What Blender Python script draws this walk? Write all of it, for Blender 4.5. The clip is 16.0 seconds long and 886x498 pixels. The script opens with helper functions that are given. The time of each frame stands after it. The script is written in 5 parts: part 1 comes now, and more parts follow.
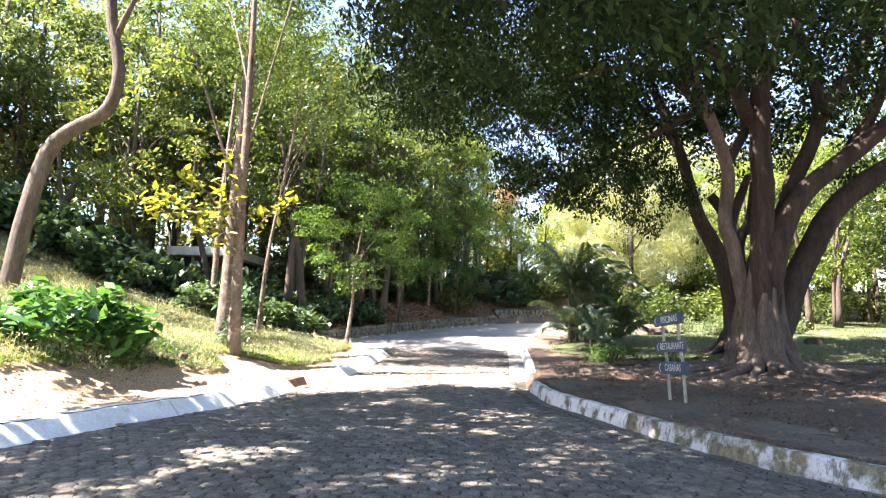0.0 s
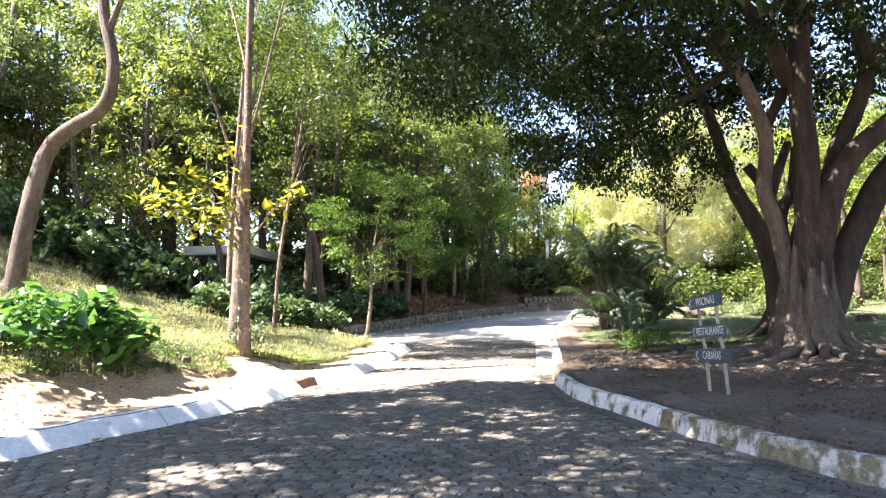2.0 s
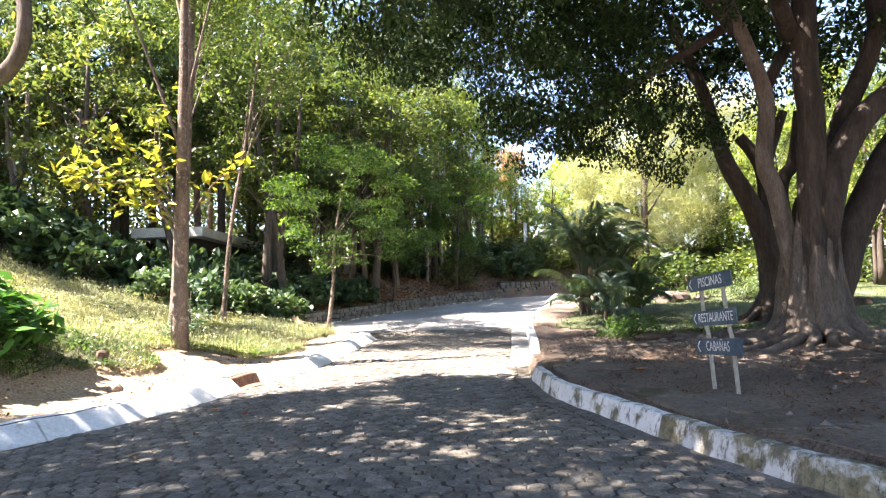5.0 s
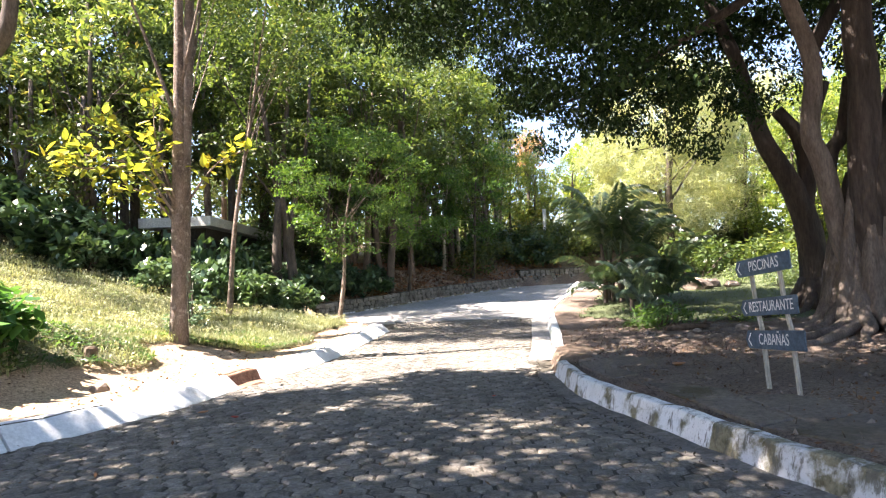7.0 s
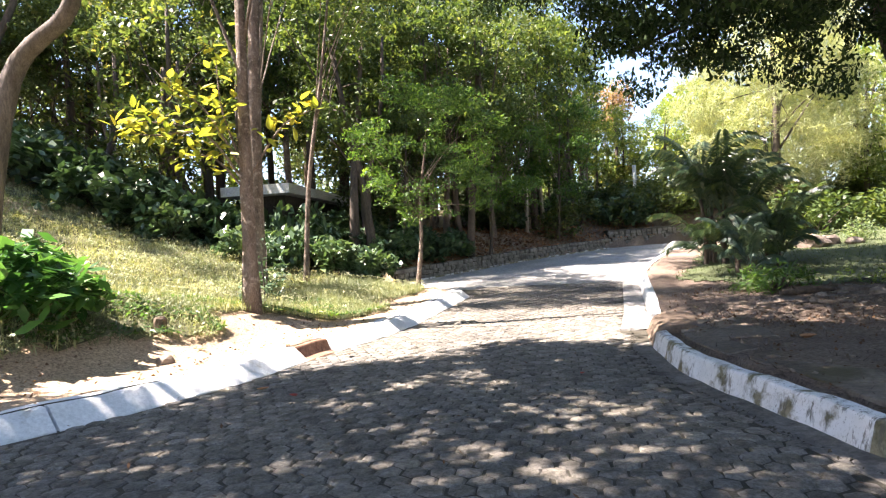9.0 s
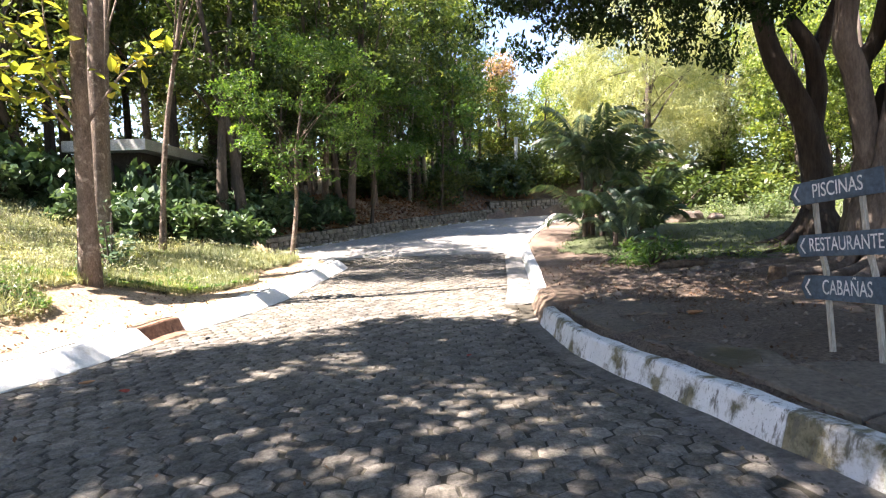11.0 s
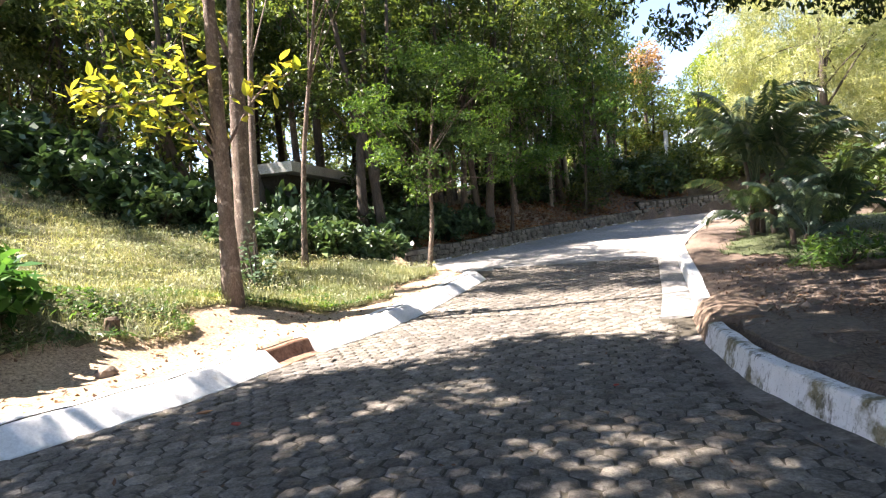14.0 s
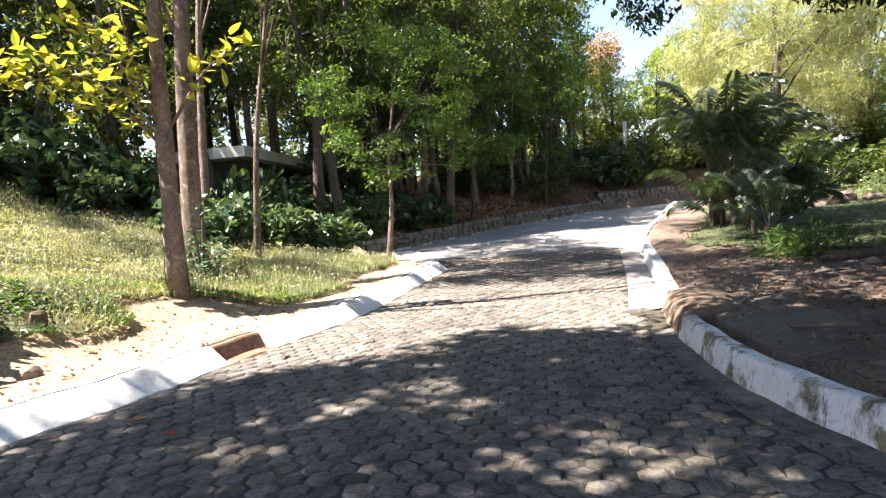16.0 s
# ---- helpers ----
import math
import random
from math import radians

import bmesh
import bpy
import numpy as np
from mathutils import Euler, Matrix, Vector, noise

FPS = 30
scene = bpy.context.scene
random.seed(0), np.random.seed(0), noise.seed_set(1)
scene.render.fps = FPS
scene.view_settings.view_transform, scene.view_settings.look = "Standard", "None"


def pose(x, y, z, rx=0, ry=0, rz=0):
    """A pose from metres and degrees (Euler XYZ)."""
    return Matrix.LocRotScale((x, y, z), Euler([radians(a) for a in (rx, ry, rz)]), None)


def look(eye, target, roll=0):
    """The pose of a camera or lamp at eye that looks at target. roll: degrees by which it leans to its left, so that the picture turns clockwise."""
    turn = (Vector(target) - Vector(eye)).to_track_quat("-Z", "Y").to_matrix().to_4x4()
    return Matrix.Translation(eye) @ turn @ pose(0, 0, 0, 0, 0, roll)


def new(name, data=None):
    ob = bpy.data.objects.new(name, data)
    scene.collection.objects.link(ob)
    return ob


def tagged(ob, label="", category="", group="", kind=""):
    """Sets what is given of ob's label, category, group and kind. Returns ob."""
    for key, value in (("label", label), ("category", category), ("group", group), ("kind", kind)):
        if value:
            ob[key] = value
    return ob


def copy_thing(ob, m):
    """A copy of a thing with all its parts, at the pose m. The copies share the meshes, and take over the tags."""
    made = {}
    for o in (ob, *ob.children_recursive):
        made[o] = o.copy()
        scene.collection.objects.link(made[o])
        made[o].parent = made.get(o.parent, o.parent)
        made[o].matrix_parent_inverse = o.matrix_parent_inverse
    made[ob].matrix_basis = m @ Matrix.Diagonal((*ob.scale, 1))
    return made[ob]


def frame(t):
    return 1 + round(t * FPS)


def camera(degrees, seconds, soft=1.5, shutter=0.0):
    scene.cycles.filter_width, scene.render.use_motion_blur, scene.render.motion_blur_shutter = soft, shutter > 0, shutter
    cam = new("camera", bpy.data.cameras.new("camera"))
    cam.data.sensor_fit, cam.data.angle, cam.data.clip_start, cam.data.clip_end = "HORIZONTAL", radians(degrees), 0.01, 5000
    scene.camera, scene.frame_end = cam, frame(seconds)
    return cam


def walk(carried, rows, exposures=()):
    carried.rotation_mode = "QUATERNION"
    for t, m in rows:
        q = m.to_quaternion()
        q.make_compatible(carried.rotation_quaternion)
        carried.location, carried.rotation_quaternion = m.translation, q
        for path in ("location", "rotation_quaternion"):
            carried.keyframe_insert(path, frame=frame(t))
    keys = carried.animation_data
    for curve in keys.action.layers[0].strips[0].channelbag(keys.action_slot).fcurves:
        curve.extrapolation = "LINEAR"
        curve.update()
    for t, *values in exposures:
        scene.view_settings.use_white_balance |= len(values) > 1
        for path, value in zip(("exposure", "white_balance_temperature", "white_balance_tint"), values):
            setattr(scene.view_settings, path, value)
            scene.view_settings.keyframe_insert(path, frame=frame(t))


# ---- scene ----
cam = camera(70.8, 16.0, soft=1.2)
PATH = [
    (0, (0.061, 0.376, 1.636), (0.051, 2.362, 1.867), 1.2),
    (0.5, (0.186, 0.645, 1.655), (0.143, 2.634, 1.865), 1.8),
    (1, (0.246, 0.989, 1.654), (0.231, 2.98, 1.842), 2.2),
    (1.5, (0.338, 1.23, 1.647), (0.38, 3.225, 1.784), 0.5),
    (2, (0.472, 1.441, 1.656), (0.362, 3.428, 1.858), -1.0),
    (2.5, (0.478, 1.685, 1.669), (0.241, 3.664, 1.843), -1.1),
    (3, (0.516, 1.987, 1.632), (0.624, 3.981, 1.742), -2.8),
    (3.5, (0.579, 2.328, 1.612), (0.667, 4.318, 1.788), -0.6),
    (4, (0.641, 2.612, 1.631), (0.601, 4.605, 1.785), -2.7),
    (4.2, (0.676, 2.761, 1.617), (0.644, 4.755, 1.762), -2.5),
    (6.3, (0.773, 3.982, 1.629), (0.678, 5.971, 1.814), 0.3),
    (6.5, (0.78, 4.091, 1.646), (0.749, 6.084, 1.815), -1.9),
    (7, (0.806, 4.331, 1.607), (0.701, 6.325, 1.733), -1.9),
    (7.5, (0.891, 4.639, 1.622), (0.71, 6.629, 1.693), -1.0),
    (8, (0.854, 4.88, 1.632), (0.666, 6.871, 1.694), -1.5),
    (8.5, (0.776, 5.116, 1.613), (0.55, 7.103, 1.606), -2.4),
    (9, (0.834, 5.42, 1.593), (0.456, 7.384, 1.615), -2.9),
    (9.5, (0.831, 5.698, 1.598), (0.5, 7.67, 1.583), -1.3),
    (10, (0.754, 5.953, 1.586), (0.637, 7.949, 1.565), -1.7),
    (10.2, (0.719, 6.044, 1.599), (0.717, 8.043, 1.567), -1.8),
    (12.3, (0.826, 6.856, 1.571), (0.813, 8.849, 1.411), -1.9),
    (12.5, (0.792, 6.922, 1.576), (0.841, 8.916, 1.439), -1.1),
    (13, (0.789, 6.994, 1.594), (0.716, 8.99, 1.486), -3.8),
    (13.5, (0.856, 7.188, 1.607), (0.547, 9.164, 1.592), -4.5),
    (14, (0.873, 7.313, 1.593), (0.405, 9.258, 1.55), -4.6),
    (14.5, (0.843, 7.473, 1.573), (0.505, 9.442, 1.501), -2.1),
    (15, (0.747, 7.629, 1.588), (0.535, 9.617, 1.535), -3.0),
    (15.5, (0.714, 7.697, 1.575), (0.556, 9.688, 1.488), -2.9),
    (16, (0.706, 7.805, 1.574), (0.367, 9.774, 1.488), -4.2),
]
walk(cam, [(t, look(eye, target, roll)) for t, eye, target, roll in PATH], exposures=((0.0, 3.2, 6700, 19), (4.2, 3.14, 6700, 19), (7.0, 2.99, 6700, 19), (9.0, 2.83, 6700, 19), (13.0, 2.78, 6700, 19), (14.0, 2.62, 6700, 19), (16.0, 2.54, 6700, 19)))

# ---- light ----
SUN_ELEV, SUN_AZ = radians(57), math.atan2(-0.25, -1.0)      # the sun stands to the left and a little behind
SUN_DIR = Vector((math.cos(SUN_ELEV) * math.cos(SUN_AZ), math.cos(SUN_ELEV) * math.sin(SUN_AZ), math.sin(SUN_ELEV)))
world = bpy.data.worlds.new("world")
scene.world = world
world.use_nodes = True
wn = world.node_tree.nodes
sky = wn.new("ShaderNodeTexSky")
sky.sky_type = "NISHITA"
sky.sun_disc = False
sky.dust_density = 0.3
sky.ozone_density = 1.4
sky.sun_elevation = SUN_ELEV
sky.sun_rotation = math.pi / 2 - SUN_AZ
world.node_tree.links.new(sky.outputs[0], wn["Background"].inputs[0])
wn["Background"].inputs[1].default_value = 0.07
sun = new("sun", bpy.data.lights.new("sun", "SUN"))
sun.data.energy = 5.0
sun.data.angle = radians(0.53)
sun.data.color = (1.0, 0.94, 0.84)
sun.matrix_world = look((0, 0, 30), Vector((0, 0, 30)) - SUN_DIR)


# ---- materials ----
def material(name, rough=0.8, metal=0.0):
    m = bpy.data.materials.new(name)
    m.use_nodes = True
    b = m.node_tree.nodes["Principled BSDF"]
    b.inputs["Roughness"].default_value = rough
    b.inputs["Metallic"].default_value = metal
    b.inputs["Specular IOR Level"].default_value = 0.3
    return m, m.node_tree, b


def node(tree, kind, **sets):
    n = tree.nodes.new(kind)
    for key, value in sets.items():
        n.inputs[key.replace("_", " ")].default_value = value
    return n


def ramp(tree, source, stops):
    r = tree.nodes.new("ShaderNodeValToRGB")
    tree.links.new(source, r.inputs[0])
    el = r.color_ramp.elements
    while len(el) < len(stops):
        el.new(0.5)
    for e, (p, c) in zip(el, stops):
        e.position, e.color = p, (*c, 1)
    return r.outputs[0]


def noise_out(tree, scale, detail=6, rough=0.6, space="Object", stretch=None):
    c = tree.nodes.new("ShaderNodeTexCoord")
    n = node(tree, "ShaderNodeTexNoise", Scale=scale, Detail=detail, Roughness=rough)
    if space == "World":
        g = tree.nodes.new("ShaderNodeNewGeometry")
        src = g.outputs["Position"]
    else:
        src = c.outputs[space]
    if stretch:
        mp = tree.nodes.new("ShaderNodeMapping")
        mp.inputs["Scale"].default_value = stretch
        tree.links.new(src, mp.inputs[0])
        src = mp.outputs[0]
    tree.links.new(src, n.inputs["Vector"])
    return n.outputs[0]


def blend(tree, kind, fac, a, b):
    x = tree.nodes.new("ShaderNodeMix")
    x.data_type, x.blend_type = "RGBA", kind
    for sock, v in ((x.inputs[0], fac), (x.inputs[6], a), (x.inputs[7], b)):
        if hasattr(v, "links"):
            tree.links.new(v, sock)
        else:
            sock.default_value = v if isinstance(v, (int, float)) else (*v, 1)
    return x.outputs[2]


def bump(tree, b, height, strength, dist):
    n = node(tree, "ShaderNodeBump", Strength=strength, Distance=dist)
    tree.links.new(height, n.inputs["Height"])
    tree.links.new(n.outputs[0], b.inputs["Normal"])


def rough_surface(name, scale, stops, fine=40, bump_strength=0.5, dist=0.02, rough=0.9, space="World", stretch=None, second=None, speckle=0.85):
    """A mottled surface: broad stains times fine grain, with relief."""
    m, t, b = material(name, rough)
    col = ramp(t, noise_out(t, scale, space=space, stretch=stretch), stops)
    grain = noise_out(t, fine, 8, 0.7, space=space, stretch=stretch)
    g = ramp(t, grain, [(0.3, (0.42, 0.42, 0.42)), (0.7, (1.35, 1.35, 1.35))])
    col = blend(t, "MULTIPLY", speckle, col, g)
    if second:
        mask = ramp(t, noise_out(t, second[0], 5, space=space), [(second[1], (0, 0, 0)), (second[1] + 0.12, (1, 1, 1))])
        col = blend(t, "MIX", mask, col, second[2])
    t.links.new(col, b.inputs["Base Color"])
    bump(t, b, grain, bump_strength, dist)
    return m


def leaf_material(name, stops, through_light=0.45, rough=0.45, gloss=0.4):
    """Leaves: a colour for each leaf and each plant, light passing through the blade."""
    m, t, b = material(name, rough)
    b.inputs["Specular IOR Level"].default_value = gloss
    geo = t.nodes.new("ShaderNodeNewGeometry")
    info = t.nodes.new("ShaderNodeObjectInfo")
    mix = node(t, "ShaderNodeMath")
    mix.operation = "MULTIPLY_ADD"
    t.links.new(geo.outputs["Random Per Island"], mix.inputs[0])
    mix.inputs[1].default_value = 0.7
    half = node(t, "ShaderNodeMath")
    half.operation = "MULTIPLY"
    half.inputs[1].default_value = 0.3
    t.links.new(info.outputs["Random"], half.inputs[0])
    t.links.new(half.outputs[0], mix.inputs[2])
    col = ramp(t, mix.outputs[0], stops)
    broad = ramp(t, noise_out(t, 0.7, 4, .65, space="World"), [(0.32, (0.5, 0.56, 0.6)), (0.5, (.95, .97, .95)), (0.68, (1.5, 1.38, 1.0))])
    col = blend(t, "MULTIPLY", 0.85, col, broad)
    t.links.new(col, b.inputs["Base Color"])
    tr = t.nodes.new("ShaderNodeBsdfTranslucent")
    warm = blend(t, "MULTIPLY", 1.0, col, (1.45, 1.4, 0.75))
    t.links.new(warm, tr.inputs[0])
    ms = t.nodes.new("ShaderNodeMixShader")
    ms.inputs[0].default_value = through_light
    t.links.new(b.outputs[0], ms.inputs[1])
    t.links.new(tr.outputs[0], ms.inputs[2])
    t.links.new(ms.outputs[0], t.nodes["Material Output"].inputs[0])
    return m


def G(r, g, b):
    return (r, g, b)


M_DIRT = rough_surface("dirt", 0.5, [(0.3, G(.12, .085, .062)), (0.7, G(.23, .17, .125))], fine=18, dist=0.04, second=(2.5, 0.58, G(.095, .068, .05)))
def ground_material():
    """Dry tan soil on the open verge, its colour lightened for the full sun there; dark brown humus under the fig tree,
    to the right of the lane.
    """
    m, t, b = material("soil", 0.95)
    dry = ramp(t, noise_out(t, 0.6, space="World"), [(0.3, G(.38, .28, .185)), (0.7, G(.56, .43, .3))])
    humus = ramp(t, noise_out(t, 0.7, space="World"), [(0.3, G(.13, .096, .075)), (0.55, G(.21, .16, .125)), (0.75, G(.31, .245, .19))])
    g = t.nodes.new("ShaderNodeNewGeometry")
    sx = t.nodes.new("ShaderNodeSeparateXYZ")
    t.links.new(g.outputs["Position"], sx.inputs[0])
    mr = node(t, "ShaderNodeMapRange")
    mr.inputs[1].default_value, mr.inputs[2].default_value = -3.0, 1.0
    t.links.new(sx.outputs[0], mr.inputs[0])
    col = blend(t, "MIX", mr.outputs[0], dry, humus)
    grain = noise_out(t, 24, 9, 0.8, space="World")
    col = blend(t, "MULTIPLY", 1.0, col, ramp(t, grain, [(0.36, (0.25, 0.23, 0.22)), (0.64, (1.4, 1.4, 1.4))]))
    t.links.new(col, b.inputs["Base Color"])
    bump(t, b, grain, 0.8, 0.05)
    return m


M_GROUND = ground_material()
M_JOINT = rough_surface("joint_soil", 2.0, [(0.3, G(.035, .032, .025)), (0.7, G(.09, .08, .06))], fine=50)
# lighter than the blocks: sunlight on the far lane is put into this colour
M_ROADFAR = rough_surface("paved_road_sunlit", 0.7, [(0.3, G(.26, .25, .235)), (0.7, G(.38, .37, .35))], fine=9, bump_strength=0.7)
M_KERB = rough_surface("whitewashed_concrete", 1.3, [(0.35, G(.62, .63, .62)), (0.65, G(.8, .8, .79))], fine=25, rough=0.85, second=(2.2, 0.62, G(.36, .32, .25)), speckle=0.4)
def kerb_material(name, moss, grime, white):
    """Whitewash on concrete: moss in broad patches, dark streaks running down, black specks."""
    m, t, b = material(name, 0.88)
    col = ramp(t, noise_out(t, 3.0, space="World"), [(0.3, G(white * .82, white * .82, white * .8)), (0.7, G(white, white, white * .99))])
    patch_mask = ramp(t, noise_out(t, 2.1, 7, .65, space="World"), [(moss, (0, 0, 0)), (moss + .09, (1, 1, 1))])
    moss_col = ramp(t, noise_out(t, 9, 6, .7, space="World"), [(0.35, G(.1, .09, .05)), (0.65, G(.3, .27, .18))])
    col = blend(t, "MIX", patch_mask, col, moss_col)
    run = ramp(t, noise_out(t, 3.0, 8, .75, space="World", stretch=(3.2, 3.2, .7)), [(grime, (0, 0, 0)), (grime + .07, (.85, .85, .85))])
    col = blend(t, "MIX", run, col, G(.13, .12, .095))
    speck = noise_out(t, 38, 6, .8, space="World")
    col = blend(t, "MULTIPLY", 1.0, col, ramp(t, speck, [(0.33, (.35, .34, .32)), (0.43, (1, 1, 1))]))
    t.links.new(col, b.inputs["Base Color"])
    bump(t, b, speck, 0.6, 0.02)
    return m


M_KERB_OLD = kerb_material("mossy_concrete", .43, .52, .68)
M_KERB_MID = kerb_material("worn_whitewash", .51, .545, .82)
M_GUTTER = rough_surface("gutter_concrete", 1.6, [(0.3, G(.1, .09, .078)), (0.7, G(.22, .205, .185))], fine=22, rough=0.85, second=(3.0, .55, G(.07, .062, .05)))
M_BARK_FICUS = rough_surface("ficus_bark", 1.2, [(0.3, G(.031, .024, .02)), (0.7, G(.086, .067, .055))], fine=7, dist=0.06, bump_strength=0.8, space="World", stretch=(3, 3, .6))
M_ROOT = rough_surface("root_bark", 1.6, [(0.3, G(.075, .06, .05)), (0.7, G(.19, .155, .13))], fine=10, dist=0.05, bump_strength=0.8, space="World", stretch=(3, 3, .8))
M_BARK = rough_surface("bark", 2.4, [(0.3, G(.12, .088, .07)), (0.7, G(.34, .26, .21))], fine=26, dist=0.06, bump_strength=1.0, space="World", stretch=(2, 2, .8), second=(9.0, 0.55, G(.42, .35, .29)), speckle=1.0)
M_BARK_PALE = rough_surface("pale_bark", 2.2, [(0.3, G(.24, .20, .16)), (0.7, G(.5, .45, .38))], fine=12, dist=0.03, stretch=(2, 2, .8), second=(3.0, 0.62, G(.15, .13, .1)))
M_BARK_DARK = rough_surface("dark_bark", 1.5, [(0.3, G(.05, .042, .034)), (0.7, G(.13, .10, .08))], fine=9, dist=0.04, stretch=(3, 3, .7))
M_STONE = rough_surface("wall_stone", 2.5, [(0.3, G(.10, .09, .075)), (0.7, G(.27, .25, .22))], fine=16, dist=0.04)
M_ROCK = rough_surface("rock", 1.5, [(0.3, G(.12, .09, .07)), (0.7, G(.27, .22, .18))], fine=10, dist=0.05)
M_WOOD_GREY = rough_surface("weathered_wood", 3, [(0.3, G(.25, .23, .19)), (0.7, G(.48, .45, .39))], fine=20, stretch=(4, 4, .5))
M_BOARD = rough_surface("slate_blue_paint", 2.0, [(0.3, G(.045, .075, .11)), (0.7, G(.085, .125, .17))], fine=18, bump_strength=0.25, rough=0.6)
M_LETTER = rough_surface("white_lettering", 6, [(0.3, G(.55, .57, .58)), (0.7, G(.8, .8, .8))], fine=30, bump_strength=0.1)
M_WHITE = rough_surface("white_paint", 2, [(0.3, G(.6, .6, .58)), (0.7, G(.82, .82, .8))], fine=20, bump_strength=0.2)
# plaster this dark because the shadow under the roof is in its colour
M_HOUSE_SHADED = rough_surface("shaded_plaster", 1, [(0.3, G(.045, .04, .035)), (0.7, G(.09, .08, .07))], fine=12, bump_strength=0.2)
M_APRON = rough_surface("apron_concrete", 1.5, [(0.3, G(.2, .19, .175)), (0.7, G(.36, .345, .325))], fine=20, rough=.85, second=(2.4, .58, G(.5, .5, .48)))
M_BRICK = rough_surface("stained_brick", 4.0, [(0.3, G(.17, .085, .055)), (0.7, G(.36, .21, .14))], fine=22, second=(5.0, .55, G(.1, .06, .045)))
M_SLAB = rough_surface("old_concrete", 1.2, [(.3, G(.11, .088, .069)), (.7, G(.205, .168, .132))], fine=18, dist=.03, second=(1.1, .56, G(.075, .064, .035)))
M_STUMP = rough_surface("stump_wood", 3, [(0.3, G(.05, .035, .025)), (0.7, G(.14, .10, .07))], fine=12)
M_DEADLEAF = leaf_material("dead_leaves", [(0.0, G(.08, .045, .03)), (0.6, G(.16, .09, .055)), (1.0, G(.33, .2, .12))], 0.12, 0.8, 0.2)
M_ORANGE = rough_surface("orange_dry_leaf", 8, [(0.3, G(.36, .17, .08)), (0.7, G(.55, .28, .13))], fine=40, bump_strength=0.2)
M_RED = rough_surface("red_dry_leaf", 8, [(0.3, G(.26, .05, .035)), (0.7, G(.45, .09, .06))], fine=40, bump_strength=0.2)
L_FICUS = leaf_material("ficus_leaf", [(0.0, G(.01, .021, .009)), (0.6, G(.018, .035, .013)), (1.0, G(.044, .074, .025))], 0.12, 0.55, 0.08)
L_DARK = leaf_material("dark_shrub_leaf", [(0.0, G(.03, .06, .03)), (0.6, G(.055, .105, .05)), (1.0, G(.12, .19, .1))], 0.22, 0.4, 0.5)
L_MID = leaf_material("forest_leaf", [(0.0, G(.03, .056, .018)), (0.5, G(.065, .102, .032)), (0.9, G(.14, .18, .055)), (1.0, G(.27, .23, .07))], 0.4)
L_YELLOWGREEN = leaf_material("sunny_leaf", [(0.0, G(.08, .12, .035)), (0.5, G(.15, .215, .058)), (0.9, G(.28, .31, .085)), (1.0, G(.4, .32, .09))], 0.5)
L_OLIVE = leaf_material("olive_leaf", [(0.0, G(.042, .065, .025)), (0.5, G(.088, .12, .044)), (0.9, G(.19, .2, .07)), (1.0, G(.36, .25, .08))], 0.42)
L_LIGHT = leaf_material("pale_feathery_leaf", [(0.0, G(.22, .25, .14)), (0.5, G(.35, .375, .21)), (1.0, G(.48, .49, .31))], 0.35)
L_SMALLTREE = leaf_material("bright_green_leaf", [(0.0, G(.05, .11, .03)), (0.6, G(.085, .165, .045)), (1.0, G(.17, .25, .06))], 0.5)
L_YOUNG = leaf_material("young_tree_leaf", [(0.0, G(.035, .085, .022)), (0.55, G(.075, .15, .034)), (0.9, G(.16, .25, .052)), (1.0, G(.3, .33, .07))], 0.45)
L_YELLOW = leaf_material("yellow_leaf", [(0.0, G(.15, .21, .035)), (0.4, G(.3, .31, .05)), (0.8, G(.43, .34, .05)), (1.0, G(.42, .22, .04))], 0.42)
L_BUSH = leaf_material("broad_bush_leaf", [(0.0, G(.025, .08, .025)), (0.6, G(.05, .14, .035)), (1.0, G(.1, .22, .05))], 0.35, 0.35, 0.5)
L_PALM = leaf_material("palm_leaf", [(0.0, G(.032, .064, .034)), (0.6, G(.065, .112, .056)), (1.0, G(.18, .205, .08))], 0.32, 0.33, 0.7)
L_RUST = leaf_material("rusty_leaf", [(0.0, G(.26, .16, .08)), (0.6, G(.42, .26, .15)), (1.0, G(.5, .36, .24))], .35)
L_LITTER = leaf_material("rusty_litter", [(0.0, G(.14, .07, .045)), (0.6, G(.3, .15, .09)), (1.0, G(.46, .28, .17))], 0.12, 0.8, 0.2)
L_SHEEN = leaf_material("pale_broad_leaf", [(0.0, G(.035, .075, .038)), (0.6, G(.075, .13, .065)), (1.0, G(.18, .245, .14))], 0.25, 0.4, 0.55)
L_DUSTY = leaf_material("dusty_palm_leaf", [(0.0, G(.05, .09, .065)), (0.6, G(.1, .155, .115)), (1.0, G(.2, .25, .17))], 0.3, 0.35, 0.6)
L_HILL = leaf_material("hillside_leaf", [(0.0, G(.06, .095, .048)), (0.5, G(.115, .165, .08)), (1.0, G(.24, .3, .15))], 0.4)
L_GRASS = leaf_material("seeding_grass", [(0.0, G(.12, .15, .07)), (0.5, G(.235, .255, .135)), (1.0, G(.44, .43, .29))], 0.2, 0.7, 0.2)
L_LAWN = leaf_material("lawn_grass", [(0.0, G(.05, .075, .03)), (0.6, G(.085, .115, .045)), (1.0, G(.15, .16, .07))], 0.3, 0.7, 0.2)


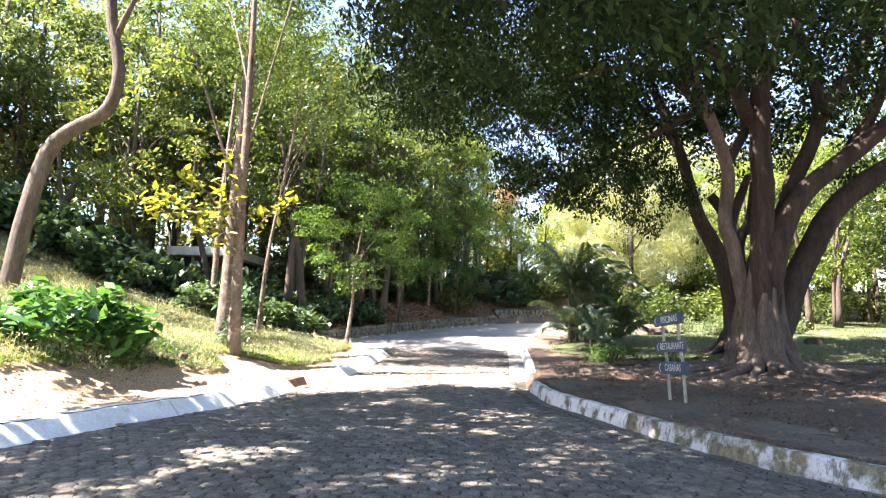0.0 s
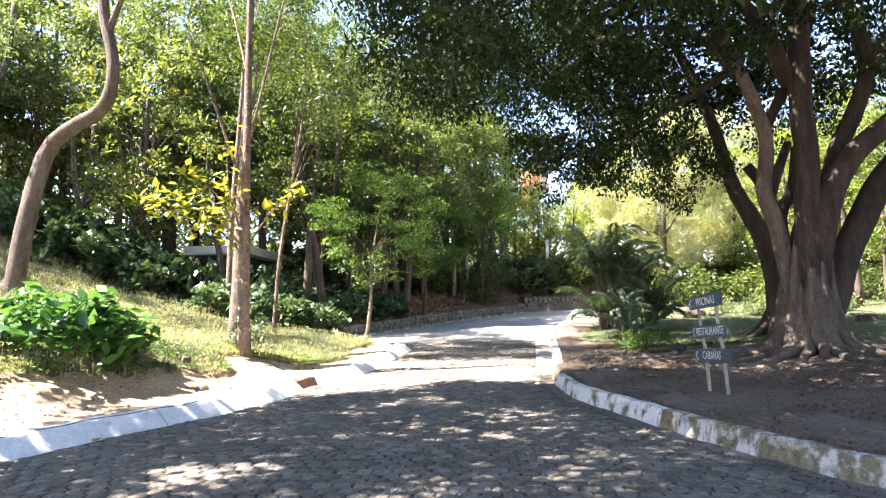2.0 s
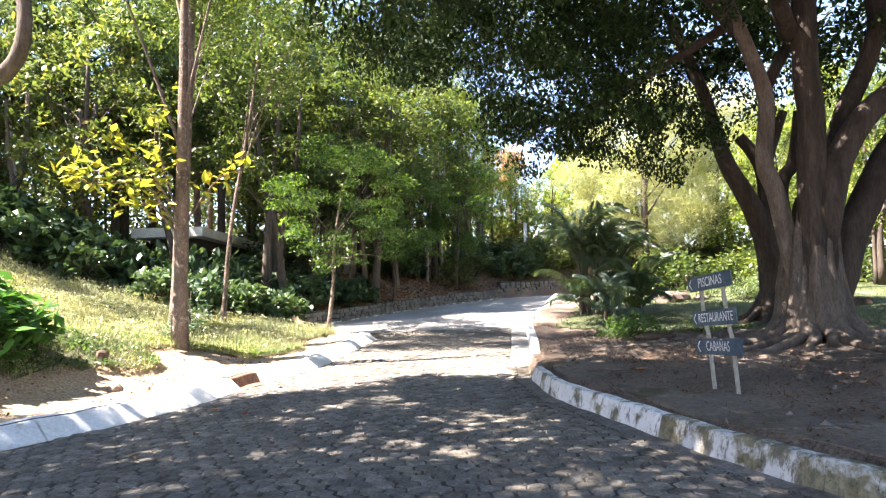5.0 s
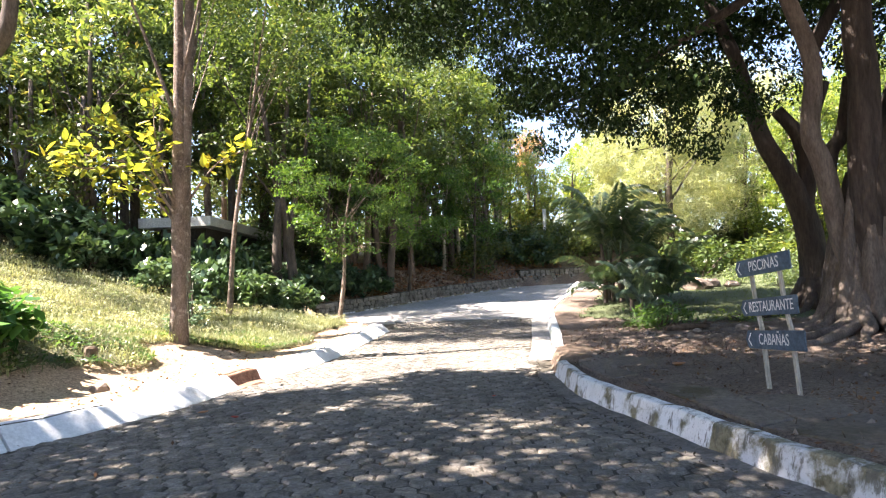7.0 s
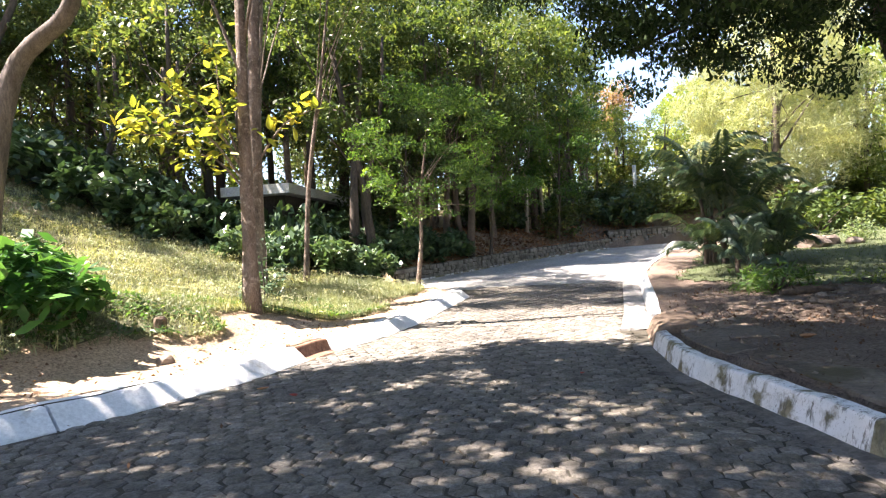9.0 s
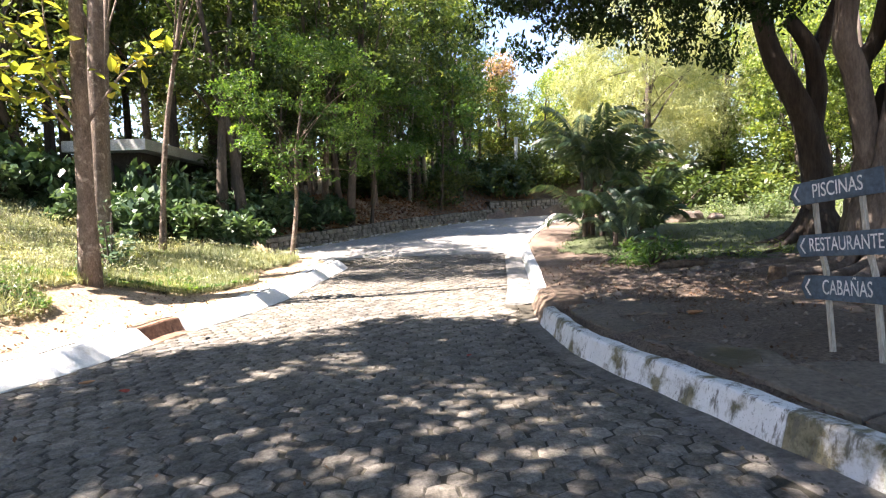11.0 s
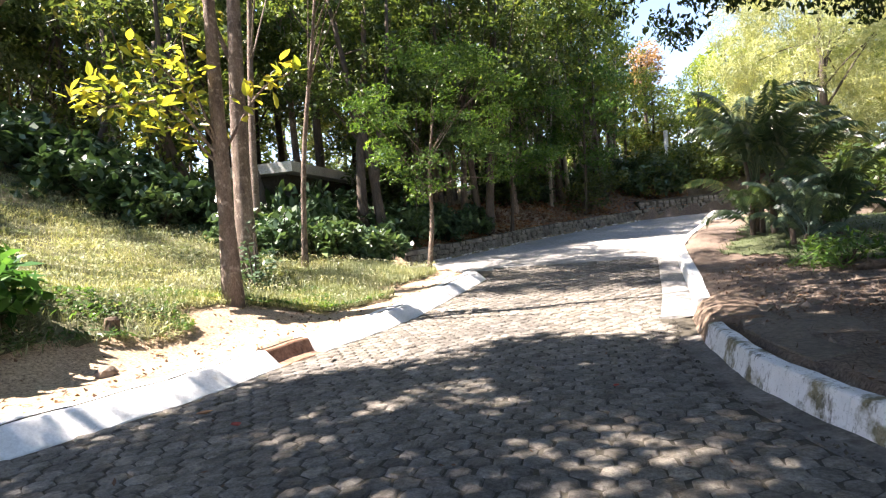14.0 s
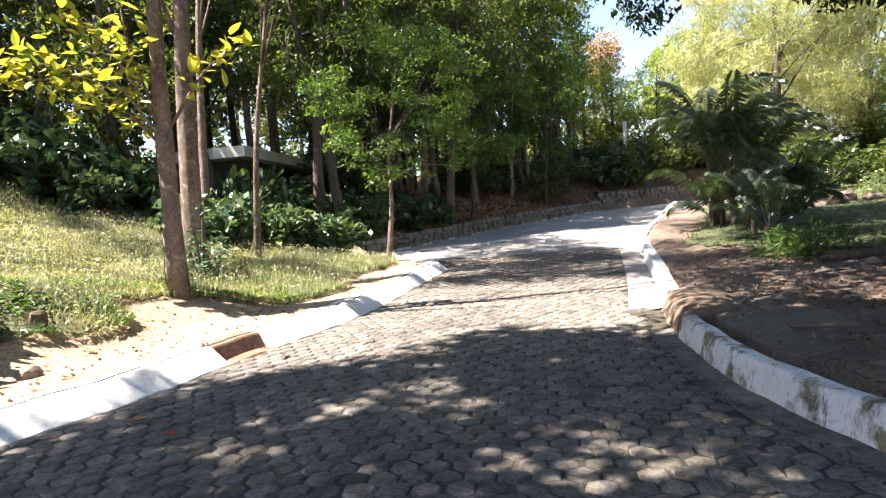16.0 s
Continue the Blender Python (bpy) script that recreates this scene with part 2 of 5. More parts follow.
def paver_material():
    m, t, b = material("paving_stone", 0.75)
    info = t.nodes.new("ShaderNodeObjectInfo")
    geo = t.nodes.new("ShaderNodeNewGeometry")
    add = node(t, "ShaderNodeMath")
    add.operation = "ADD"
    t.links.new(info.outputs["Random"], add.inputs[0])
    t.links.new(geo.outputs["Random Per Island"], add.inputs[1])
    fr = node(t, "ShaderNodeMath")
    fr.operation = "FRACT"
    t.links.new(add.outputs[0], fr.inputs[0])
    col = ramp(t, fr.outputs[0], [(0.0, G(.15, .138, .122)), (0.5, G(.195, .181, .161)), (1.0, G(.255, .236, .208))])
    broad = ramp(t, noise_out(t, 0.5, 4, space="World"), [(0.3, (0.75, 0.75, 0.78)), (0.7, (1.2, 1.17, 1.1))])
    col = blend(t, "MULTIPLY", 0.9, col, broad)
    stain = ramp(t, noise_out(t, 6, 7, .7, space="World"), [(0.36, (0.5, 0.48, 0.44)), (0.6, (1.15, 1.15, 1.15))])
    col = blend(t, "MULTIPLY", 0.9, col, stain)
    grain = noise_out(t, 34, 9, 0.8, space="World")
    col = blend(t, "MULTIPLY", 0.95, col, ramp(t, grain, [(0.34, (0.35, 0.35, 0.34)), (0.66, (1.5, 1.5, 1.5))]))
    t.links.new(col, b.inputs["Base Color"])
    bump(t, b, grain, 0.9, 0.025)
    return m


M_PAVER = paver_material()


# ---- mesh tools ----
def mesh_of(name, verts, faces, mat, smooth=False):
    me = bpy.data.meshes.new(name)
    me.from_pydata([tuple(v) for v in verts], [], [tuple(f) for f in faces])
    if smooth:
        me.polygons.foreach_set("use_smooth", [True] * len(me.polygons))
    me.materials.append(mat)
    me.update()
    return me


def quads_mesh(name, quads, mat):
    """A mesh of separate four-cornered leaves, from an array (n, 4, 3)."""
    n = len(quads)
    me = bpy.data.meshes.new(name)
    me.vertices.add(4 * n)
    me.loops.add(4 * n)
    me.polygons.add(n)
    me.vertices.foreach_set("co", np.asarray(quads, dtype=np.float32).ravel())
    me.loops.foreach_set("vertex_index", np.arange(4 * n, dtype=np.int32))
    me.polygons.foreach_set("loop_start", np.arange(0, 4 * n, 4, dtype=np.int32))
    me.materials.append(mat)
    me.update(calc_edges=True)
    return me


def part(name, me, parent, label=""):
    """One mesh object under a thing or under a part; also takes a bmesh and then needs no material of its own."""
    ob = new(name, me)
    ob.parent = parent
    if label:
        ob["label"] = label
    return ob


def thing(name, label, category, group="", kind="", at=(0, 0, 0)):
    ob = tagged(new(name), label, category, group, kind)
    ob.matrix_basis = Matrix.Translation(at)
    return ob


def tube(points, radii, segs=10, wobble=0.0, rng=None, flute=0.0):
    """A tapered tube along points: verts and faces, with closed ends."""
    pts = [Vector(p) for p in points]
    verts, faces = [], []
    side = Vector((1, 0, 0))
    for i, p in enumerate(pts):
        d = (pts[min(i + 1, len(pts) - 1)] - pts[max(i - 1, 0)]).normalized()
        side = (side - d * side.dot(d)).normalized() if abs(side.dot(d)) < 0.98 else d.orthogonal().normalized()
        up = d.cross(side)
        for k in range(segs):
            a = 2 * math.pi * k / segs
            r = radii[i] * (1 + (rng.uniform(-wobble, wobble) if rng else 0) + flute * math.sin(5 * a + 0.6 * i))
            verts.append(p + side * (r * math.cos(a)) + up * (r * math.sin(a)))
    for i in range(len(pts) - 1):
        for k in range(segs):
            a, b = i * segs + k, i * segs + (k + 1) % segs
            faces.append((a, b, b + segs, a + segs))
    faces.append(tuple(range(segs))[::-1])
    faces.append(tuple(range((len(pts) - 1) * segs, len(pts) * segs)))
    return verts, faces


def smooth_path(points, n):
    """n points along a smooth curve through the given ones."""
    p = np.array(points, dtype=float)
    k = np.linspace(0, len(p) - 1, n)
    i = np.clip(k.astype(int), 0, len(p) - 2)
    f = (k - i)[:, None]
    ext = np.vstack([2 * p[0] - p[1], p, 2 * p[-1] - p[-2]])
    a, b, c, d = ext[i], ext[i + 1], ext[i + 2], ext[i + 3]
    return 0.5 * (2 * b + (c - a) * f + (2 * a - 5 * b + 4 * c - d) * f ** 2 + (3 * b - a - 3 * c + d) * f ** 3)


def merge(pieces):
    verts, faces = [], []
    for v, f in pieces:
        base = len(verts)
        verts += list(v)
        faces += [tuple(i + base for i in q) for q in f]
    return verts, faces


def leaf_quads(centres, size, rng, aspect=0.45, droop=0.3, spread=0.35, flat=0.5):
    """Kite-shaped leaves at the centres, drooping and turned at random."""
    n = len(centres)
    az = rng.uniform(0, 2 * np.pi, n)
    pitch = rng.normal(-droop, 0.45, n)
    s = size * rng.uniform(1 - spread, 1 + spread, n)
    along = np.stack([np.cos(az) * np.cos(pitch), np.sin(az) * np.cos(pitch), np.sin(pitch)], 1)
    side = np.stack([-np.sin(az), np.cos(az), rng.normal(0, flat, n)], 1)
    side /= np.linalg.norm(side, axis=1)[:, None]
    a = along * s[:, None]
    w = side * (s * aspect)[:, None]
    c = np.asarray(centres)
    return np.stack([c - a * 0.5, c + w * 0.5 - a * 0.05, c + a * 0.5, c - w * 0.5 - a * 0.05], 1)


def clumps(blobs, per, rng, squash=0.75):
    """Points in gaussian clumps. blobs: rows of x, y, z, radius."""
    out = []
    for x, y, z, r in blobs:
        k = max(4, int(per * r * r))
        d = rng.normal(0, 1, (k, 3))
        d /= np.linalg.norm(d, axis=1)[:, None]
        rad = r * rng.uniform(0.25, 1.0, k) ** 0.6
        out.append(np.array([x, y, z]) + d * rad[:, None] * np.array([1, 1, squash]))
    return np.vstack(out)


# ---- the lie of the land ----
def road_z(y):
    return np.interp(y, [-50, 14, 19, 24, 35, 45, 60, 90], [0, 0, 0.07, 0.34, 1.15, 1.9, 2.6, 3.2])


def left_edge(y):
    return np.interp(y, [-40, -10, 0, 6, 8.3, 10.3, 11.6, 13.3, 15, 17.5, 20, 23.8, 25.0, 26.0, 26.4, 27.5, 27.9, 31.5, 36, 40.4, 43, 49, 70],
                     [-11, -8.2, -6.9, -5.9, -5.45, -4.85, -4.25, -3.75, -3.5, -2.92, -2.62, -2.2, -3.0, -5.5, -14, -14, -5.3, -3.2, -0.5, 3.2, 8.6, 30, 120])


def right_edge(y):
    return np.interp(y, [-40, 0, 4, 6.8, 7.5, 9.4, 10.1, 11.5, 12.6, 13.5, 15.3, 17.3, 20, 26, 28.6, 33.7, 38, 41, 45, 70],
                     [14, 9, 6.4, 4.45, 3.93, 3.2, 3.0, 2.65, 2.34, 2.17, 2.1, 2.28, 2.6, 3.12, 3.7, 5.2, 8.3, 14, 30, 130])


def land(x, y):
    """Height of the ground at x, y (arrays or numbers)."""
    x, y = np.asarray(x, float), np.asarray(y, float)
    base = road_z(y)
    dl, dr = left_edge(y) - x, x - right_edge(y)
    wall = np.clip((y - 27.4) / 0.6, 0, 1)
    left = 0.20 + 0.2 * np.clip(dl - 1.5, 0, None) + 0.015 * np.clip(dl - 4, 0, 14) ** 2
    left = left + 0.45 * np.clip((dl - 1.9) / 1.7, 0, 1) * np.clip((18.5 - y) / 3, 0, 1)
    behind = 0.5 + 0.25 * np.clip(dl - 0.4, 0, 4.5) + 0.03 * np.clip(dl - 5, 0, 40)
    left = left * (1 - wall) + behind * wall
    right = 0.26 + 0.04 * np.clip(dr, 0, 12) + 0.02 * np.clip(dr - 12, 0, None)
    out = np.where(dl > 0.2, left, np.where(dr > 0.2, right, -0.06))
    rough = 0.03 * np.sin(1.9 * x + 0.7 * y) * np.sin(1.3 * y - 0.8 * x) + 0.015 * np.sin(5.1 * x) * np.sin(4.3 * y)
    return base + out + np.where(out > 0, rough, 0)


def land1(x, y):
    return float(land(x, y))


def ground():
    xs = np.unique(np.concatenate([np.arange(-14, 14, 0.22), np.arange(-60, 60, 2.0), np.array([-2000, -900, -400, -200, -100, 100, 200, 400, 900, 2000])]))
    ys = np.unique(np.concatenate([np.arange(-9, 34, 0.25), np.arange(34, 50, 0.5), np.arange(-60, 90, 2.5), np.array([-2000, -900, -400, -200, -100, 140, 200, 400, 900, 2000])]))
    gx, gy = np.meshgrid(xs, ys)
    cx, cy = np.clip(gx, -45, 45), np.clip(gy, -40, 70)
    gz = land(cx, cy)
    nx, ny = len(xs), len(ys)
    verts = np.stack([gx, gy, gz], -1).reshape(-1, 3)
    idx = np.arange(nx * ny).reshape(ny, nx)
    faces = np.stack([idx[:-1, :-1], idx[:-1, 1:], idx[1:, 1:], idx[1:, :-1]], -1).reshape(-1, 4)
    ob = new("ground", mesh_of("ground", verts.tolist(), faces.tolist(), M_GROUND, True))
    return tagged(ob, "reddish brown bare soil with leaf litter beside the road", "ground", kind="structure")


ground()


def road():
    ys = np.concatenate([np.arange(-30, 24, 0.5), np.arange(24, 48, 0.25)])
    verts, faces, cols = [], [], 14
    for y in ys:
        a, b = float(left_edge(y)), float(right_edge(y))
        for k in range(cols + 1):
            verts.append((a + (b - a) * k / cols, y, float(road_z(y))))
    for i in range(len(ys) - 1):
        for k in range(cols):
            q = i * (cols + 1) + k
            faces.append((q, q + 1, q + cols + 2, q + cols + 1))
    me = mesh_of("road", verts, faces, M_ROADFAR, True)
    me.materials.append(M_JOINT)
    for p in me.polygons:
        p.material_index = 1 if -3 < p.center.y < 25.5 else 0
    ob = tagged(new("road", me), "grey paved lane of worn hexagonal stone blocks", "road", kind="structure")
    return ob


ROAD = road()


def kerb(points, profile, mat, name, label, parent=None, cap=True):
    """A kerb along points (x, y), with a profile of (out, up) rows; out is measured to the right of the way."""
    p = np.array(points, float)
    d = np.gradient(p, axis=0)
    d /= np.linalg.norm(d, axis=1)[:, None]
    verts, faces, m = [], [], len(profile)
    for (x, y), (dx, dy) in zip(p, d):
        z = float(road_z(y))
        for out, up in profile:
            verts.append((x + dy * out, y - dx * out, z + up + 0.008 * math.sin(7 * y + 3 * out)))
    for i in range(len(p) - 1):
        for k in range(m - 1):
            q = i * m + k
            faces.append((q, q + 1, q + m + 1, q + m))
    if cap:
        faces += [tuple(range(m))[::-1], tuple(range((len(p) - 1) * m, len(p) * m))]
    me = mesh_of(name, verts, faces, mat)
    return me


def edge_points(edge, y0, y1, step=0.25):
    return [(float(edge(y)), float(y)) for y in np.linspace(y0, y1, max(2, round((y1 - y0) / step) + 1))]


# the left kerb: a whitewashed sloping face, broken by a drain inlet
LEFT_PROFILE = [(0.26, -0.05), (0.24, 0.01), (0.02, 0.2), (-0.02, 0.225), (-0.11, 0.228), (-0.118, 0.2), (-0.15, 0.2), (-0.158, 0.232), (-0.3, 0.236), (-0.32, 0.1)]
left_kerb = thing("kerb", "whitewashed sloping concrete kerb with a broken drain inlet", "kerb", kind="structure")
for y0, y1 in ((-25, 5.0), (5.03, 8.0), (8.03, 11.0), (11.03, 14.9), (17.48, 20.4), (20.43, 23.8)):
    part("kerbstone", kerb(edge_points(left_edge, y0, y1), LEFT_PROFILE, M_KERB, "kerbstone", ""), left_kerb)
# soil strip fills the kerb-top groove; its dark colour stands in for shade
part("joint", kerb(edge_points(left_edge, 2, 23.7, .2), [(-.116, .18), (-.114, .229), (-.134, .237), (-.156, .23), (-.158, .18)], M_JOINT, "joint", ""), left_kerb, "dark soil strip in the kerb-top joint, standing in for its shade")
part("kerbstone", kerb(edge_points(left_edge, 15.8, 17.45), LEFT_PROFILE, M_KERB, "kerbstone", ""), left_kerb)
part("drain_inlet", kerb(edge_points(left_edge, 14.9, 15.8), [(0.3, -.05), (0.25, .012), (0.12, .02), (0.06, .04), (-0.01, 0.2), (-.03, .222), (-.16, .226), (-.18, 0.1)], M_BRICK, "inlet", ""), left_kerb, "brick-lined drain opening stained with orange soil")

# the right kerb: upright, white near its end, mossy towards the camera's start
RIGHT_PROFILE = [(-0.03, -0.05), (-0.01, 0.02), (0.045, 0.245), (0.06, 0.268), (0.085, 0.276), (0.2, 0.274), (0.215, 0.262), (0.22, 0.05)]
right_kerb = thing("kerb", "tall rounded concrete kerb, whitewash worn off in mossy stains", "kerb", kind="structure")
for y0, y1, mat in ((-25, 5.5, M_KERB_OLD), (5.505, 8.4, M_KERB_OLD), (8.405, 10.4, M_KERB_OLD), (10.405, 12.1, M_KERB_MID), (12.105, 13.75, M_KERB_MID), (13.755, 15.3, M_KERB_MID)):
    part("kerbstone", kerb(edge_points(right_edge, y0, y1, 0.2), RIGHT_PROFILE, mat, "kerbstone", ""), right_kerb)
part("gutter", kerb(edge_points(right_edge, -25, 15.9, 0.3), [(-0.3, -0.03), (-0.3, 0.012), (-0.15, 0.008), (-0.01, 0.03), (0.0, -0.03)], M_GUTTER, "gutter", ""), right_kerb, "grey concrete gutter strip")
# soil bank added over the ground's jagged edge between the two kerbs
part("broken_kerb", kerb(edge_points(right_edge, 15.33, 17.28, .12), [(-.06, -.05), (0.0, .05), (.05, .17), (.12, .27), (.3, .335), (.6, .345), (.85, .27)], M_DIRT, "broken_kerb", ""), right_kerb, "low bank of brown soil filling the kerb gap round the drain")
# the far kerb of the island with its wide apron
far_kerb = thing("kerb", "white concrete kerb with a wide pale gutter apron round the island", "kerb", kind="structure")
for y0, y1 in ((17.3, 20.2), (20.22, 24.0), (24.02, 28.4), (28.42, 34.0), (34.02, 38.0)):
    part("kerbstone", kerb(edge_points(right_edge, y0, y1), [(0.0, -0.05), (0.01, 0.05), (0.05, 0.27), (0.09, 0.3), (0.24, 0.3), (0.27, 0.1)], M_KERB, "kerbstone", ""), far_kerb)
part("apron", kerb(edge_points(right_edge, 17.3, 28.4), [(-0.5, -0.04), (-0.48, 0.035), (-0.2, 0.05), (0.0, 0.03)], M_APRON, "apron", ""), far_kerb, "worn pale concrete apron")


# ---- trees ----
def trunk_mesh(pts, r0, r1, mat, segs=10, seed=1, n=14, flare=1.35, limbs=()):
    rng = random.Random(seed)
    p = smooth_path(pts, n)
    rad = [r0 + (r1 - r0) * (i / (n - 1)) for i in range(n)]
    rad[0] *= flare
    rad[1] *= 1 + (flare - 1) * 0.35
    pieces = [tube(p, rad, segs, 0.06, rng)]
    for lp, a, b in limbs:
        q = smooth_path(lp, 8)
        pieces.append(tube(q, [a + (b - a) * i / 7 for i in range(8)], 6, 0.06, rng))
    return mesh_of("trunk", *merge(pieces), mat, True)


def tree(name, label, at, height, r, crown_z, crown_r, n_blobs, per, leaf, leaf_mat, bark, seed, lean=(0, 0), squash=0.9, aspect=0.45, droop=0.3, blob_r=(0.5, 1.0), group="", forks=6, clear=None):
    """A tree with a tapered, forking trunk and a crown of leaf clumps. crown_z: the crown's foot and top over the ground."""
    rng, rnd = np.random.default_rng(seed), random.Random(seed)
    t = thing(name, label, "tree", group, at=at)
    zc, rz = (crown_z[0] + crown_z[1]) / 2, (crown_z[1] - crown_z[0]) / 2
    path = [(0, 0, -0.3), (lean[0] * 0.25 + rnd.uniform(-.1, .1), lean[1] * 0.25, height * 0.3), (lean[0] * 0.6, lean[1] * 0.6 + rnd.uniform(-.15, .15), height * 0.65), (lean[0], lean[1], height)]
    blobs = []
    while len(blobs) < n_blobs:
        v = rng.normal(0, 1, 3)
        v /= np.linalg.norm(v)
        f = rng.uniform(0.35, 1.0) ** 0.5
        x, y, z = v * f * np.array([crown_r, crown_r, rz])
        b = (x + lean[0], y + lean[1], zc + z, rng.uniform(*blob_r))
        if clear is None or not clear(b[0] + at[0], b[1] + at[1], b[2] + at[2]):
            blobs.append(b)
    limbs = []
    for b in blobs[:forks]:
        f = rnd.uniform(0.4, 0.85)
        q = smooth_path(path, 21)[int(f * 20)]
        mid = ((q[0] + b[0]) / 2 + rnd.uniform(-.2, .2), (q[1] + b[1]) / 2, (q[2] + b[2]) / 2 + 0.25)
        limbs.append(((tuple(q), mid, b[:3]), r * 0.42 * (1.1 - f), r * 0.08))
    part("trunk", trunk_mesh(path, r, r * 0.3, bark, seed=seed, limbs=limbs), t)
    pts = clumps(blobs, per, rng, squash)
    part("crown", quads_mesh("crown", leaf_quads(pts, leaf, rng, aspect, droop, flat=.7), leaf_mat), t)
    return t


def gap(x, y, z):
    """True in the holes between the leaf masses of a crown."""
    return math.sin(1.7 * x + .8 * z) * math.sin(1.5 * y - .9 * z + 1) + .6 * math.sin(2.9 * z + 1.1 * x - .7 * y) < -.32


def sunlit(x, y, z):
    """True where foliage would shade the sunny stretch of the lane and the dirt beside it."""
    k = z / SUN_DIR.z
    gx, gy = x - SUN_DIR.x * k, y - SUN_DIR.y * k
    near = float(np.interp(gx, [-5, -4, -3, -1.4, 0], [11.7, 12.5, 13.8, 15.1, 16.6]))
    if gx < -7.2 and gy > 16.6 + .5 * math.sin(1.7 * gx):
        return False
    return -16.5 < gx < float(right_edge(gy)) + 0.4 and near - 0.6 + 0.35 * math.sin(2.1 * gx) < gy < 21.2


# the great fig tree on the island
def fig_tree():
    rng, rnd = np.random.default_rng(5), random.Random(5)
    bx, by = 8.4, 17.0
    bz = land1(bx, by)
    t = thing("fig_tree", "massive old fig tree with many fluted stems and dark dense crown", "tree", at=(0, 0, 0))

    def limb(pts, a, b, name="limb", mat=M_BARK_FICUS, label=""):
        if pts[0][2] < 4.6:
            pts = [(bx + .1, by, max(.2, min(3.0, pts[0][2] - 1.1)))] + pts
        q = smooth_path(pts, 3 * len(pts))
        n = len(q) - 1
        part(name, mesh_of(name, *tube(q, [a + (b - a) * (i / n) ** .8 for i in range(n + 1)], 16, 0.03, rnd, flute=0.045), mat, True), t, label)

    # trunk: a fluted bole of merged stems
    bole = smooth_path([(bx, by, bz - 0.3), (bx, by, bz + 0.5), (bx + 0.06, by, bz + 1.4), (bx + 0.12, by, bz + 2.3), (bx + 0.14, by, bz + 3.1)], 16)
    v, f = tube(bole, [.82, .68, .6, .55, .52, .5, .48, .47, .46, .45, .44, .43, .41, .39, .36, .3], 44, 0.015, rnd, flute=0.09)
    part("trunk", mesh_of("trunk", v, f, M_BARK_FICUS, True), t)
    limb([(8.30, 17.00, 1.21), (8.01, 16.98, 2.24), (7.75, 16.96, 3.74), (7.53, 16.94, 4.42), (7.63, 16.92, 5.42), (7.60, 16.90, 6.04), (7.31, 16.88, 6.97), (6.94, 16.86, 7.92), (6.57, 16.84, 8.87), (6.20, 16.82, 10.00), (5.75, 16.80, 11.47)], 0.23, 0.12, mat=M_ROOT)
    limb([(7.91, 17.40, 6.26), (8.32, 17.40, 7.00), (8.83, 17.40, 7.83), (9.14, 17.40, 8.83), (9.37, 17.40, 9.84), (9.70, 17.40, 11.38)], 0.15, 0.08)
    limb([(8.32, 17.50, 2.65), (8.13, 17.50, 3.51), (8.19, 17.50, 4.12), (8.47, 17.50, 4.55), (8.46, 17.1, 5.6)], 0.2, 0.13)
    limb([(8.47, 16.70, 0.93), (8.36, 16.70, 2.83), (8.42, 16.70, 4.32), (8.49, 16.70, 5.39), (8.42, 16.70, 6.32), (8.46, 16.70, 7.41), (8.51, 16.70, 8.69), (8.41, 16.70, 10.14), (8.23, 16.70, 11.63)], 0.33, 0.22)
    limb([(9.10, 17.30, 4.12), (9.55, 17.30, 5.54), (10.06, 17.30, 6.51), (10.42, 17.30, 7.49), (10.38, 17.30, 8.31), (10.11, 17.30, 9.30), (9.92, 17.30, 10.31), (9.74, 17.30, 11.85)], 0.27, 0.13)
    limb([(10.37, 17.20, 7.54), (11.04, 17.20, 8.45), (11.65, 17.20, 9.46), (12.13, 17.20, 10.81), (12.54, 17.20, 12.36)], 0.23, 0.13)
    limb([(8.59, 16.60, 3.12), (8.89, 16.60, 4.24), (9.45, 16.60, 5.16), (10.23, 16.60, 5.86), (11.01, 16.60, 6.46), (11.88, 16.60, 7.21), (13.25, 16.60, 8.42)], 0.32, 0.20)
    limb([(9.05, 17.10, 1.81), (9.35, 17.10, 2.72), (9.84, 17.10, 3.65), (10.59, 17.10, 4.90), (11.44, 17.10, 5.62), (12.41, 17.10, 6.27), (14.03, 17.10, 7.42)], 0.38, 0.25)
    limb([(10.54, 17.00, 5.81), (11.46, 17.00, 7.17), (12.03, 17.00, 8.39), (12.49, 17.00, 10.04), (12.85, 17.00, 11.90)], 0.20, 0.12)
    limb([(7.1, 17.0, 7.4), (6.0, 16.4, 8.2), (4.6, 15.9, 8.3), (3.0, 15.6, 7.8)], .13, .04)
    limb([(8.2, 16.8, 7.2), (7.2, 15.8, 8.2), (5.2, 14.2, 8.9), (2.6, 12.4, 9.3), (0.4, 11.2, 9.2)], .2, .06)
    # pale bark colour stands in for sunlight on this upper limb
    limb([(8.36, 17.9, 8.3), (8.45, 17.8, 9.0), (8.55, 17.8, 9.9)], .13, .09, "sunlit_limb", M_BARK_PALE, "upper fig limb coloured pale for the sunlight on it")
    # rope-like roots that run down the bole and out over the soil
    for k in range(24):
        a = 2 * math.pi * k / 24 + rnd.uniform(-.1, .1)
        ln, fat, top = rnd.uniform(1.5, 3.6), rnd.uniform(.75, 1.25), rnd.uniform(1.2, 3.0)
        pts = [(bx + .1 + math.cos(a) * .43, by + math.sin(a) * .43, bz + top)]
        for d, up in ((.5, top * .6), (.59, top * .33), (.74, .34), (1.05, .1), (.7 + ln * .5, .03), (.9 + ln, -.05)):
            aa = a + rnd.uniform(-.07, .07)
            x, y = bx + math.cos(aa) * d, by + math.sin(aa) * d
